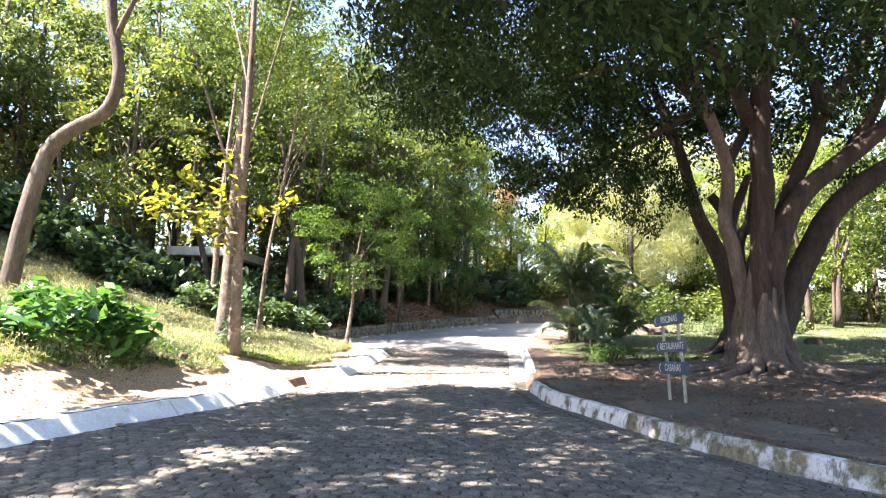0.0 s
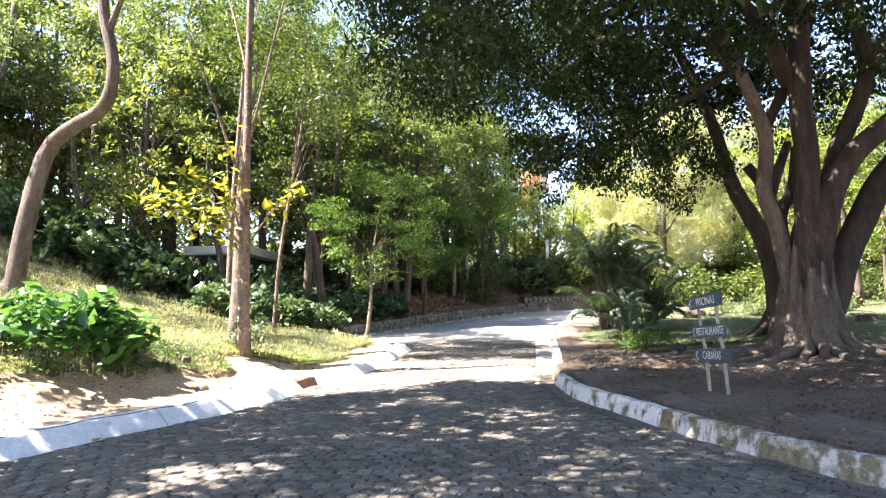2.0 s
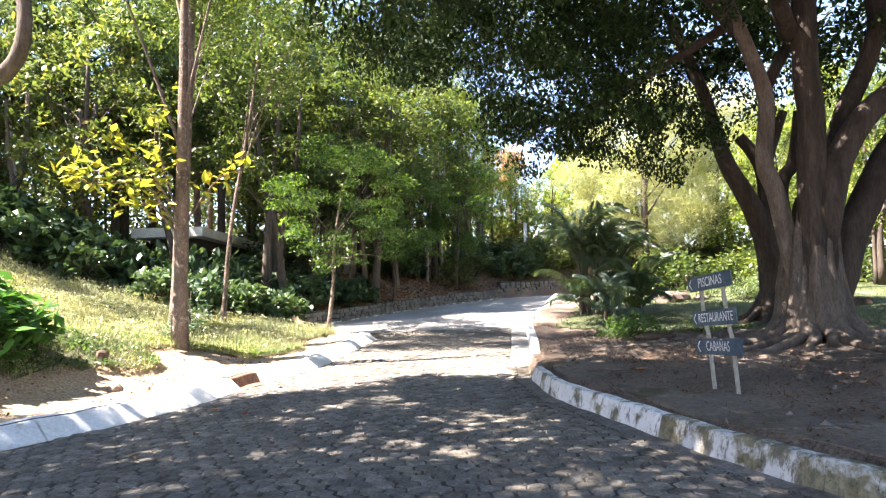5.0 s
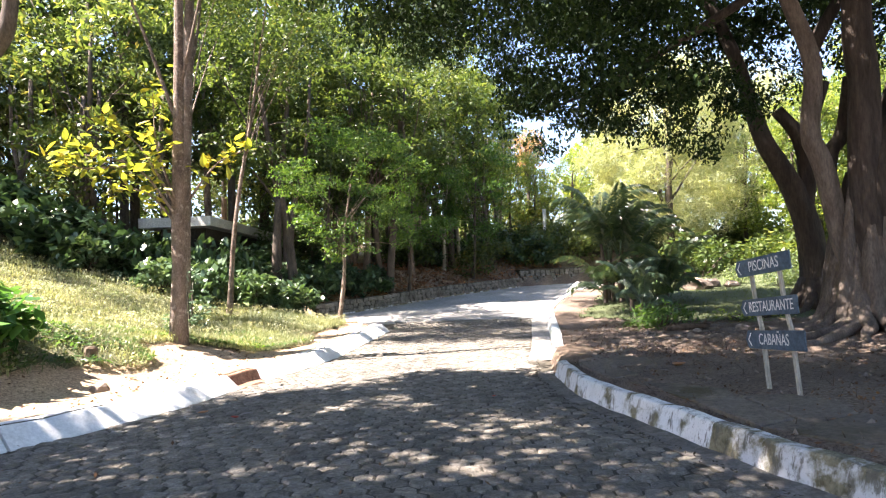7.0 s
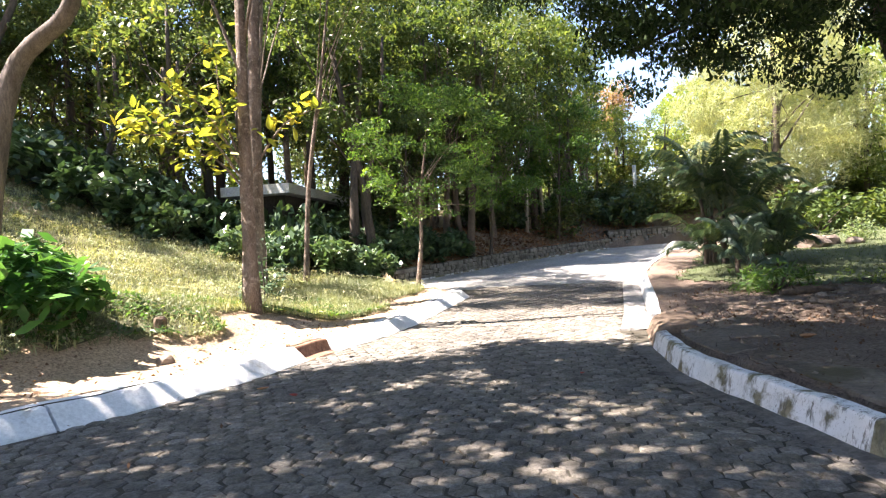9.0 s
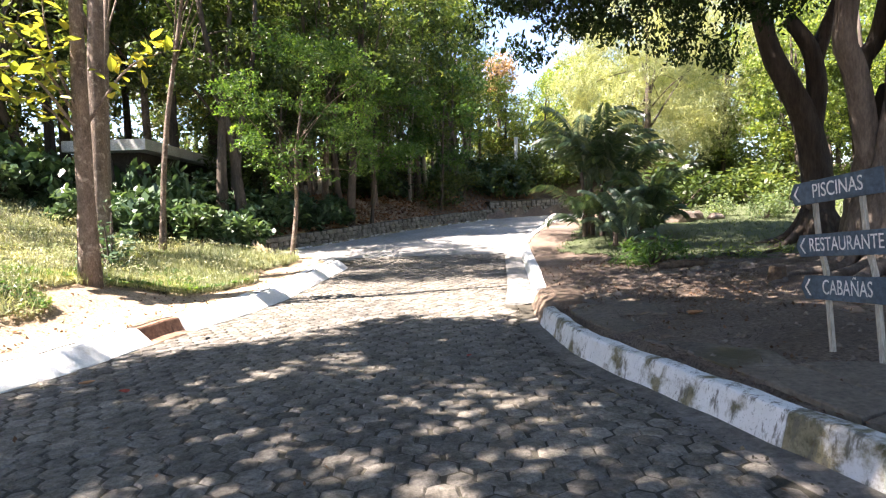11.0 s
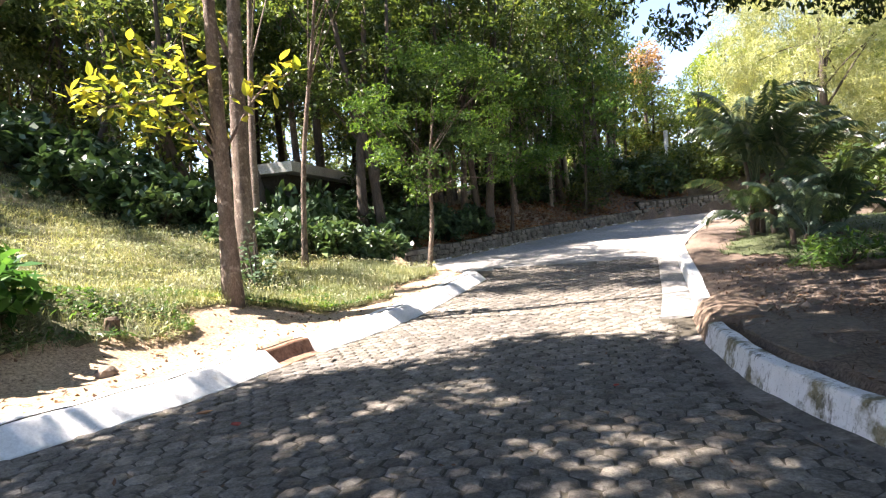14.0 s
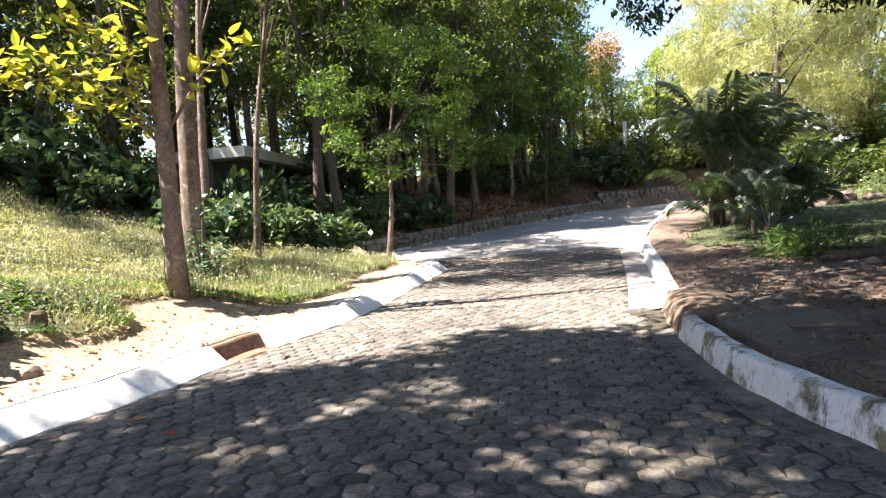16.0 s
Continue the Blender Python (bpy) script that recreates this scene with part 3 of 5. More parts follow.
            pts.append((x, y, (bz if d < .8 else land1(x, y)) + up))
        q = smooth_path(pts, 20)
        part("root", mesh_of("root", *tube(q, [fat * (.07 + .09 * math.sin(math.pi * min(1, i / 13)) if i < 10 else .15 - .012 * (i - 10)) for i in range(20)], 8, 0.08, rnd), M_ROOT, True), t)
    for k in range(14):
        a, d = rnd.uniform(2.4, 6.4), rnd.uniform(1.4, 3.2)
        pts = []
        for i in range(6):
            x, y = bx + math.cos(a) * d, by + math.sin(a) * d
            pts.append((x, y, land1(x, y) + .015))
            a, d = a + rnd.uniform(-.16, .16), d + rnd.uniform(.15, .45)
        part("root", mesh_of("root", *tube(smooth_path(pts, 12), [.05 - .003 * i for i in range(12)], 6, .1, rnd), M_ROOT, True), t)
    # crown
    blobs = []
    while len(blobs) < 860:
        a, d = rng.uniform(0, 2 * np.pi), 11.5 * rng.uniform(0, 1) ** 0.5
        x, y = 7.2 + d * math.cos(a), 15.5 + d * math.sin(a) * 0.95
        low = 7.6 - 0.018 * d * d + 0.9 * math.sin(1.3 * x) * math.sin(1.1 * y)
        if d > 8:
            low -= 0.6
        z = low + 6.5 * rng.uniform(0, 1) ** 1.3 * (1 - 0.45 * (d / 11.5) ** 2)
        if gap(x, y, z):
            continue
        if not sunlit(x, y, z) and x > -2.6 + 1.1 * max(0, 7.8 - z) and not (y > 18 and z < 1.9 + 0.33 * (y - 7.5)) and not (x < 3.2 and y > 19 and z < 8.6) and not (x > 6 and y < 12 and z < 8) and not (x > 6.3 and y > 15.5 and z < 11 and rng.uniform() < 0.6):
            blobs.append((x, y, z, rng.uniform(0.4, .95)))
    while len(blobs) < 1000:
        x, y, z = rng.uniform(-1.5, 4.5), rng.uniform(20, 28.5), rng.uniform(9.8, 12.5)
        if not sunlit(x, y, z):
            blobs.append((x, y, z, rng.uniform(0.6, 1.05)))
    while len(blobs) < 1040:
        blobs.append((rng.uniform(1.7, 5.2), rng.uniform(15.3, 17.6), rng.uniform(5.1, 6.6), rng.uniform(0.3, 0.6)))
    top = []
    while len(top) < 380:
        a, d = rng.uniform(0, 2 * np.pi), 11 * rng.uniform(0, 1) ** 0.5
        x, y = 7.2 + d * math.cos(a), 15.5 + d * math.sin(a) * 0.95
        z = 13.6 - 0.03 * d * d + rng.uniform(-1.2, .8)
        if not sunlit(x, y, z) and x > -1.5 and (not gap(x, y, z) or 5.5 < x + .65 * z < 13) and not (x < 3.2 and y > 19):
            top.append((x, y, z, rng.uniform(.8, 1.3)))
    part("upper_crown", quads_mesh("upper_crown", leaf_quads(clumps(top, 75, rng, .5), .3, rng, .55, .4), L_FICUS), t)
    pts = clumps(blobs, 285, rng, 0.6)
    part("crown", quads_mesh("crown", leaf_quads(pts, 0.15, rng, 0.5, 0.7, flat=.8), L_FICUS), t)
    # a low bough that hangs towards the lane
    q = smooth_path([(7.0, 17.0, 7.6), (5.6, 17.8, 6.9), (4.0, 18.6, 6.2), (2.4, 18.8, 5.6)], 14)
    bough = part("bough", mesh_of("bough", *tube(q, [.12 - .0075 * i for i in range(14)], 8, .05, rnd), M_BARK_FICUS, True), t)
    hang = []
    for k in range(460):
        x, y = rng.uniform(1.5, 7.2), rng.uniform(17.4, 20.2)
        low = 5.0 + 0.2 * (y - 18.3) + 0.3 * math.sin(4.1 * x) - 0.35 * abs(math.sin(1.3 * x + 0.6)) - 0.03 * (x - 1.6)
        z = low + 1.7 * rng.uniform(0, 1) ** 0.8
        if not gap(1.6 * x, 1.6 * y, 1.4 * z):
            hang.append((x, y, z, rng.uniform(0.18, 0.42)))
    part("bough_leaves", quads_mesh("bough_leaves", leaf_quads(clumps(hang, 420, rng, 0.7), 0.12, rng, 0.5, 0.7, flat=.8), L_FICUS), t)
    return t


fig_tree()


def second_fig():
    rng, rnd = np.random.default_rng(55), random.Random(55)
    t = thing("fig_tree", "dark forked fig trunk standing behind the great fig", "tree", at=(0, 0, 0))
    for name, pts, a, b in (("trunk", [(9.80, 21.50, 0.47), (9.81, 21.50, 2.00), (9.69, 21.50, 2.97), (9.47, 21.50, 3.80), (9.14, 21.50, 4.52), (8.74, 21.50, 5.24), (8.48, 21.50, 6.13), (8.11, 21.50, 7.64)], .38, .15), ("limb", [(9.64, 21.50, 3.41), (9.79, 21.50, 4.28), (9.73, 21.50, 5.04), (9.52, 21.50, 5.61), (9.11, 21.50, 6.14)], .25, .16), ("limb", [(9.79, 21.60, 5.06), (10.09, 21.60, 5.91), (10.49, 21.60, 6.88)], .2, .12)):
        if name == "trunk":
            pts = pts + [(pts[-1][0] - .9, 21.4, pts[-1][2] + 2.2)]
        q = smooth_path(pts, 3 * len(pts))
        n = len(q) - 1
        rad = [a + (b - a) * i / n for i in range(n + 1)]
        if name == "trunk":
            rad[0], rad[1] = .72, .55
        part(name, mesh_of(name, *tube(q, rad, 18, .03, rnd, .05), M_BARK_FICUS, True), t)
    for k in range(7):
        a = 2.1 + k * .62
        pts = [(9.8 + math.cos(a) * d, 21.5 + math.sin(a) * d, land1(9.8 + math.cos(a) * d, 21.5 + math.sin(a) * d) + up) for d, up in ((.22, .75), (.5, .28), (.9, .06), (1.6, -.05))]
        part("root", mesh_of("root", *tube(smooth_path(pts, 9), [.16 - .013 * i for i in range(9)], 7, .08, rnd), M_BARK_FICUS, True), t)
    blobs = [(rng.uniform(4.5, 13), rng.uniform(19.5, 24.5), rng.uniform(8.0, 12), rng.uniform(.5, .95)) for _ in range(130)]
    blobs = [b for b in blobs if not gap(*b[:3])]
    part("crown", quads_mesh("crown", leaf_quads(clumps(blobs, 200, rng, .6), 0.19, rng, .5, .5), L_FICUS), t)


second_fig()


# the tree whose crown shades the lane from beyond the verge
tree("shade_tree", "tall spreading tree whose crown shades the lane", (-14.0, 7.0, land1(-14.0, 7.0)), 10, 0.3, (7.0, 12.5), 6.8, 500, 170, 0.28, L_FICUS, M_BARK, 77, lean=(6.8, 1.2), blob_r=(0.5, 1.0), squash=0.5, clear=lambda x, y, z: sunlit(x, y, z) or z < 2.4 + 0.53 * y or (x < -7.2 and math.sin(2.3 * x + 1.0) * math.sin(2.7 * y) > 0.05))

# slender trunks on the left verge
tree("verge_tree", "slender straight tree with rough brown bark on the verge", (-5.75, 17.75, land1(-5.75, 17.75)), 13, 0.17, (9.5, 15), 2.8, 45, 260, 0.15, L_MID, M_BARK, 11, lean=(0.0, 0.1), clear=sunlit, forks=3)
tree("verge_tree", "straight brown trunk standing behind its neighbour", (-6.95, 20.3, land1(-6.95, 20.3)), 13, 0.24, (9, 15), 3.0, 50, 260, 0.15, L_MID, M_BARK, 12, lean=(0.2, 0.5), clear=sunlit, forks=3)
tree("verge_tree", "slender mottled brown trunk on the verge", (-8.75, 24.0, land1(-8.75, 24.0)), 13, 0.13, (9, 14), 2.6, 40, 260, 0.15, L_MID, M_BARK, 13, lean=(0.3, 0.8), clear=sunlit, forks=3)
tree("slim_tree", "thin leaning sapling with grey brown bark", (-6.45, 22.2, land1(-6.45, 22.2)), 9.5, 0.085, (7, 11), 1.8, 22, 230, 0.13, L_MID, M_BARK, 14, lean=(1.2, 0.2), clear=sunlit)
tree("young_tree", "small young tree with bright green feathery crown by the kerb", (-3.78, 24.6, land1(-3.78, 24.6)), 4.6, 0.085, (1.9, 6.8), 2.6, 130, 420, 0.14, L_YOUNG, M_BARK, 15, lean=(0.5, 0.2), blob_r=(0.22, 0.62), aspect=0.32, squash=.45, droop=.4, group="young trees", forks=7, clear=lambda x, y, z: gap(1.15 * x, 1.15 * y, 1.3 * z) or gap(.8 * x + 2, y, z))
for x, y, h, r, sd in ((-2.4, 33.4, 5.0, 2.0, 115), (0.6, 38.6, 6.0, 2.3, 116), (-5.6, 30.6, 5.6, 1.7, 117)):
    tree("young_tree", "young woodland tree with light green drooping leaves", (x, y, land1(x, y)), h, 0.08, (1.7, h + 1.6), r, 85, 240, 0.19, L_YOUNG if sd != 117 else L_MID, M_BARK_DARK, sd, lean=(0.4, -0.3), blob_r=(0.3, 0.75), aspect=0.4, squash=.5, droop=.5, group="young trees", forks=8, clear=gap)


def background_trees():
    kinds = [
        tree("forest_tree", "leafy forest tree with dense green crown", (-8.0, 37.5, land1(-8.0, 37.5)), 10, 0.2, (2.2, 14), 3.2, 118, 104, 0.275, L_MID, M_BARK_DARK, 21, lean=(0.4, 0.2), blob_r=(0.4, 0.95), group="forest trees", squash=.55, droop=.5, forks=10),
        tree("forest_tree", "leafy forest tree with yellowish green crown", (1.5, 45, land1(1.5, 45)), 11, 0.18, (1.8, 13), 3.0, 118, 104, 0.275, L_YELLOWGREEN, M_BARK_DARK, 22, lean=(-0.4, 0.3), blob_r=(0.4, 0.95), group="forest trees", squash=.55, droop=.5, forks=10),
        tree("forest_tree", "dark leaved forest tree with slender trunk", (-14, 27, land1(-14, 27)), 11, 0.2, (4.2, 14), 3.3, 105, 98, 0.29, L_MID, M_BARK_DARK, 23, lean=(0.5, -0.3), blob_r=(0.4, 1.0), group="forest trees", squash=.5, droop=.5, forks=10),
        tree("forest_tree", "olive leaved forest tree with open branching crown", (-4.6, 34.5, land1(-4.6, 34.5)), 10, 0.17, (2.6, 13), 3.0, 100, 130, 0.235, L_OLIVE, M_BARK, 24, lean=(0.7, -0.3), blob_r=(0.35, 0.9), group="forest trees", squash=.5, droop=.5, forks=14),
        tree("forest_tree", "pale green feathery tree on the hillside", (-16.5, 31, land1(-16.5, 31)), 12, 0.22, (4.5, 15), 3.8, 105, 125, 0.27, L_HILL, M_BARK, 25, lean=(0.6, -0.8), blob_r=(0.5, 1.0), group="forest trees", squash=.4, aspect=.3, droop=.5, forks=12),
    ]
    for x, y, r, lean, seed in ((-6.2, 28.3, .21, (-1.7, .4), 26), (-3.2, 32.4, .19, (1.0, .3), 27), (-3.5, 32.6, .16, (-.7, .2), 28)):
        tree("forest_tree", "dark leaning woodland tree above the stone wall", (x, y, land1(x, y)), 9.5, r, (4.6, 12), 2.4, 70, 120, 0.25, L_MID, M_BARK_DARK, seed, lean=lean, blob_r=(.4, .9), group="forest trees", squash=.5, droop=.5, forks=9)
    rnd = random.Random(3)
    spots = [
        # behind the stone wall
        (0, -7.4, 31.0, .85), (3, -2.6, 37.0, 1.0), (0, -0.6, 40.0, 1.0), (1, 0.8, 43.5, .95), (3, -6.5, 38, 1.1), (0, -3.5, 41.5, 1.1), (3, -7.2, 34.5, .9), (1, -12, 41, 1.1), (0, -0.5, 45, 1.1), (2, -9, 43, 1.2), (1, 7.5, 47.5, .62), (0, 1, 51, .95),
        # the wooded hillside
        (4, -19, 33.5, 1.15), (4, -24, 28.5, 1.1), (0, -13, 44, 1.2), (2, -9.5, 40.5, 1.2), (2, -16, 40, 1.2), (0, -5, 46, 1.2),
        (2, -17, 36, 1.45), (2, -12, 41, 1.45), (2, -22.5, 33, 1.4), (2, -7.5, 45, 1.45), (2, -27, 30, 1.4), (1, 5.4, 52, .55), (1, 3.4, 50.5, .62), (4, -18.6, 21.8, .68), (2, -15.5, 32.5, 1.2), (0, -21, 30.5, 1.3), (2, -11, 34, 1.15), (0, -24.5, 37, 1.4), (4, -20.5, 26, .9), (4, -25, 29, 1.0), (4, -28, 20, 1.0), (4, -12.5, 35, .95), (0, -17, 39, 1.2), (0, -25, 34, 1.2), (3, -25, 23, 1.1), (0, -27, 16, 1.2), (0, -28.5, 10, 1.1), (0, -31, 26, 1.3),
        # beyond the island
        (1, 17.5, 36, .72), (1, 20.5, 33, .7), (0, 19.0, 38, .8), (1, 23.5, 30.5, .75), (0, 22.5, 36, .85), (1, 18, 45, .95), (1, 23, 40, 1.0), (0, 15, 52, 1.0), (1, 11, 55, .75), (1, 27, 48, 1.1), (0, 22, 30, 1.0), (1, 26, 33, 1.0), (2, 20, 24, .9), (0, 29, 24, 1.1), (1, 31, 38, 1.2), (0, 33, 30, 1.2), (2, 25, 17, 1.0), (1, 20, 57, 1.1), (0, 33, 54, 1.3), (2, 30, 10, 1.1), (0, 5, 62, .75), (1, -6, 55, 1.2), (0, -18, 50, 1.3),
        # behind the start of the walk
        (2, -9, -12, 1.1), (0, 6, -16, 1.1), (2, 16, -6, 1.0), (0, -20, 0, 1.1), (1, 24, 2, 1.0),
    ]
    for k, x, y, s in spots:
        m = Matrix.Translation((x, y, land1(x, y))) @ Matrix.Rotation(rnd.uniform(0, 6.28), 4, "Z") @ Matrix.Diagonal((s, s, s * rnd.uniform(.9, 1.12), 1))
        copy_thing(kinds[k], m)


background_trees()


# ---- shrubs and far woods ----
def shrub(name, label, at, r, h, n_blobs, per, leaf, mat, seed, aspect=0.55, droop=0.2, group="", blob_r=(0.25, 0.45), category="shrub"):
    rng, rnd = np.random.default_rng(seed), random.Random(seed)
    t = thing(name, label, category, group, at=at)
    blobs, stems = [], []
    for _ in range(n_blobs):
        a, d = rng.uniform(0, 2 * np.pi), r * rng.uniform(0, 1) ** 0.5
        top = h * (1 - 0.55 * (d / r) ** 2)
        z = rng.uniform(0.12, 1) * top
        blobs.append((d * math.cos(a), d * math.sin(a), z, rng.uniform(*blob_r)))
    for b in blobs[:9]:
        q = smooth_path([(b[0] * .15, b[1] * .15, -0.1), (b[0] * .6, b[1] * .6, b[2] * .6), b[:3]], 6)
        stems.append(tube(q, [0.03 - .004 * i for i in range(6)], 5))
    part("stem", mesh_of("stem", *merge(stems), M_BARK_DARK, True), t)
    part("foliage", quads_mesh("foliage", leaf_quads(clumps(blobs, per, rng, 0.8), leaf, rng, aspect, droop), mat), t)
    return t


def put(ob, x, y, s, rnd, sz=None, dz=0.0):
    m = Matrix.Translation((x, y, land1(x, y) + dz)) @ Matrix.Rotation(rnd.uniform(0, 6.28), 4, "Z") @ Matrix.Diagonal((s, s, sz or s, 1))
    return copy_thing(ob, m)


def understory():
    rnd = random.Random(8)
    g1, g2, g3 = "dark broadleaf shrubs", "leafy understory shrubs", "far woods"
    dark = [shrub("broadleaf_shrub", "dark glossy broad-leaved shrub on the bank", (x, y, land1(x, y)), 1.35, 1.25, 46, 200, 0.29, L_DARK, 30 + i, 0.6, 0.45, g1, (.25, .5)) for i, (x, y) in enumerate([(-8.3, 25.5), (-10.5, 25.6)])]
    low = [shrub("broadleaf_shrub", "upright broad-leaved plant with pale glossy leaves", (x, y, land1(x, y)), 0.8, 1.35, 30, 250, 0.3, L_SHEEN, 34 + i, 0.55, 0.5, g1, (.2, .4)) for i, (x, y) in enumerate([(-6.3, 24.3), (-7.7, 23.6)])]
    leafy = [shrub("understory_shrub", "leafy green understory shrub among the trunks", (x, y, land1(x, y)), 1.5, 2.2, 42, 78, 0.25, m, 40 + i, 0.5, 0.3, g2, (.4, .7)) for i, (x, y, m) in enumerate([(-8, 33.5, L_MID), (4.5, 46, L_OLIVE), (13.5, 40.5, L_HILL), (16.5, 37.5, L_MID)])]
    # crest of the grass bank and the slope behind it
    for i in range(46):
        u = rnd.random()
        x = -22 + 14.5 * u + rnd.uniform(-.6, .6)
        y = 26.0 - 1.2 * u + rnd.uniform(-0.5, 4.5)
        put(rnd.choice(dark), x, y, rnd.uniform(.75, 1.25), rnd)
    for i in range(9):
        put(rnd.choice(dark), -13.6 + .62 * i + rnd.uniform(-.2, .2), 27.3 + rnd.uniform(-.3, .3), 1.2, rnd, rnd.uniform(2.1, 2.5))
    for x, y in [(-12.5, 24.2), (-14, 23.8), (-15.5, 24.4), (-17, 23.5), (-18.5, 24.5), (-11.3, 25.2), (-20, 23), (-16, 26), (-13.2, 25.8), (-22, 22)]:
        put(rnd.choice(dark), x, y, rnd.uniform(1.1, 1.5), rnd)
    for i in range(22):
        u = i / 21
        put(rnd.choice(dark + leafy[:2] if u < .3 else leafy[2:]), 4.6 + 16 * u + rnd.uniform(-.4, .4), 43.4 + 3.2 * u + rnd.uniform(.2, 2.2), rnd.uniform(.8, 1.1), rnd)
    for i in range(7):
        put(rnd.choice(leafy), rnd.uniform(-14, 6), rnd.uniform(50, 56), rnd.uniform(1.3, 1.8), rnd)
    for x, y in [(-7.0, 24.0), (-6.6, 24.9), (-7.4, 25.0), (-8.8, 24.4), (-7.2, 25.8), (-9.2, 23.6), (-10.9, 24.6), (-7.9, 26.8), (-11.6, 23.4), (-5.9, 25.8)]:
        put(rnd.choice(low), x, y, rnd.uniform(.8, 1.2), rnd)
    for x, y in [(-7.2, 28.6), (-6.0, 29.3), (-8.6, 29.8), (-5.4, 30.6), (-4.5, 31.2), (-3.9, 32.2), (-6.6, 31.6)]:
        put(rnd.choice(dark), x, y, rnd.uniform(.7, 1.0), rnd)
    # shrubs under the trees behind the stone wall
    for i in range(26):
        u = i / 25
        x, y = -4 + 12 * u + rnd.uniform(-1, 1), 37.5 + 7.5 * u + rnd.uniform(-.5, 4.5)
        put(rnd.choice(leafy[:2] + dark), x, y, rnd.uniform(.7, 1.2), rnd)
    for i in range(34):
        x, y = rnd.uniform(-26, -7.5), rnd.uniform(29, 46)
        if not (-18 < x < -8.8 and y < 38):
            put(rnd.choice(leafy), x, y, rnd.uniform(.9, 1.4), rnd)
    # woodland floor beyond the island
    for i in range(34):
        put(rnd.choice(leafy), rnd.uniform(12, 36), rnd.uniform(36, 56) - 8 * (i % 3 == 0), rnd.uniform(.8, 1.3), rnd)
    for x, y, k in ((12.2, 28.6, .45), (13.6, 29.6, .55), (11.4, 30.4, .4), (15.2, 28.2, .5), (8.3, 31.2, .5)):
        put(leafy[2], x, y, k, rnd)
    for i in range(14):
        put(rnd.choice(leafy), rnd.uniform(19, 34), rnd.uniform(8, 32), rnd.uniform(.7, 1.2), rnd)
    far = tree("far_tree", "distant tree closing the view", (-10, 66, land1(-10, 66)), 10, 0.25, (0.6, 13), 4.2, 60, 26, 0.62, L_MID, M_BARK_DARK, 61, blob_r=(1.0, 1.7), group=g3, forks=3)
    far2 = tree("far_tree", "distant sunlit tree closing the view", (14, 66, land1(14, 66)), 9, 0.25, (0.6, 11), 4.2, 60, 30, 0.58, L_YELLOWGREEN, M_BARK_DARK, 62, blob_r=(1.0, 1.7), group=g3, forks=3)
    for i in range(26):
        a = radians(-62 + 5.1 * i + rnd.uniform(-1, 1))
        d = rnd.uniform(52, 66)
        x, y = d * math.sin(a), 6 + d * math.cos(a)
        put(far2 if 4 < x else far, x, y, rnd.uniform(.85, 1.2) * (0.7 if 2 < x < 14 else 1.1), rnd)
    for i in range(8):
        a = radians(80 + 27 * i)
        put(far, 34 * math.sin(a), 6 + 34 * math.cos(a), 1.0, rnd)


understory()


def thin_stems():
    rnd = random.Random(4)
    kinds = []
    for i in range(3):
        t = thing("sapling", "thin bare woodland stem", "tree", "thin stems in the wood", at=(-3 + i, 39, land1(-3 + i, 39)))
        top = (rnd.uniform(-.6, .6), rnd.uniform(-.4, .4), 7.5)
        part("trunk", trunk_mesh([(0, 0, -.2), (rnd.uniform(-.2, .2), 0, 2.5), (top[0] * .7, top[1], 5), top], 0.085, 0.03, (M_BARK, M_BARK_DARK, M_BARK_PALE)[i], 7, i, 9), t)
        kinds.append(t)
    for i in range(80):
        u = rnd.random()
        x, y = -9 + 11.5 * u + rnd.uniform(-.5, .5), 33.0 + 9.5 * u + rnd.uniform(0, 7)
        if not (x < -8.5 and y < 37.5):
            put(rnd.choice(kinds), x, y, rnd.uniform(.8, 1.5), rnd, 1.0)
    for i in range(22):
        put(kinds[1], rnd.uniform(17, 30), rnd.uniform(29, 40), rnd.uniform(1.0, 1.9), rnd, 1.0)
    for x, y, s in ((-14.6, 26.6, 2.4), (-12.7, 26.9, 2.8), (-10.2, 27.0, 2.2), (-17.5, 27, 2.6), (-6.95, 28.1, 2.3), (-6.5, 28.5, 1.8), (-5.6, 32.4, 1.8), (-20, 25, 2.5)):
        put(kinds[1], x, y, s, rnd, 1.2)
    for i in range(16):
        put(rnd.choice(kinds), rnd.uniform(-28, -17.5), rnd.uniform(26, 42), rnd.uniform(1.0, 2.2), rnd, 1.1)


thin_stems()


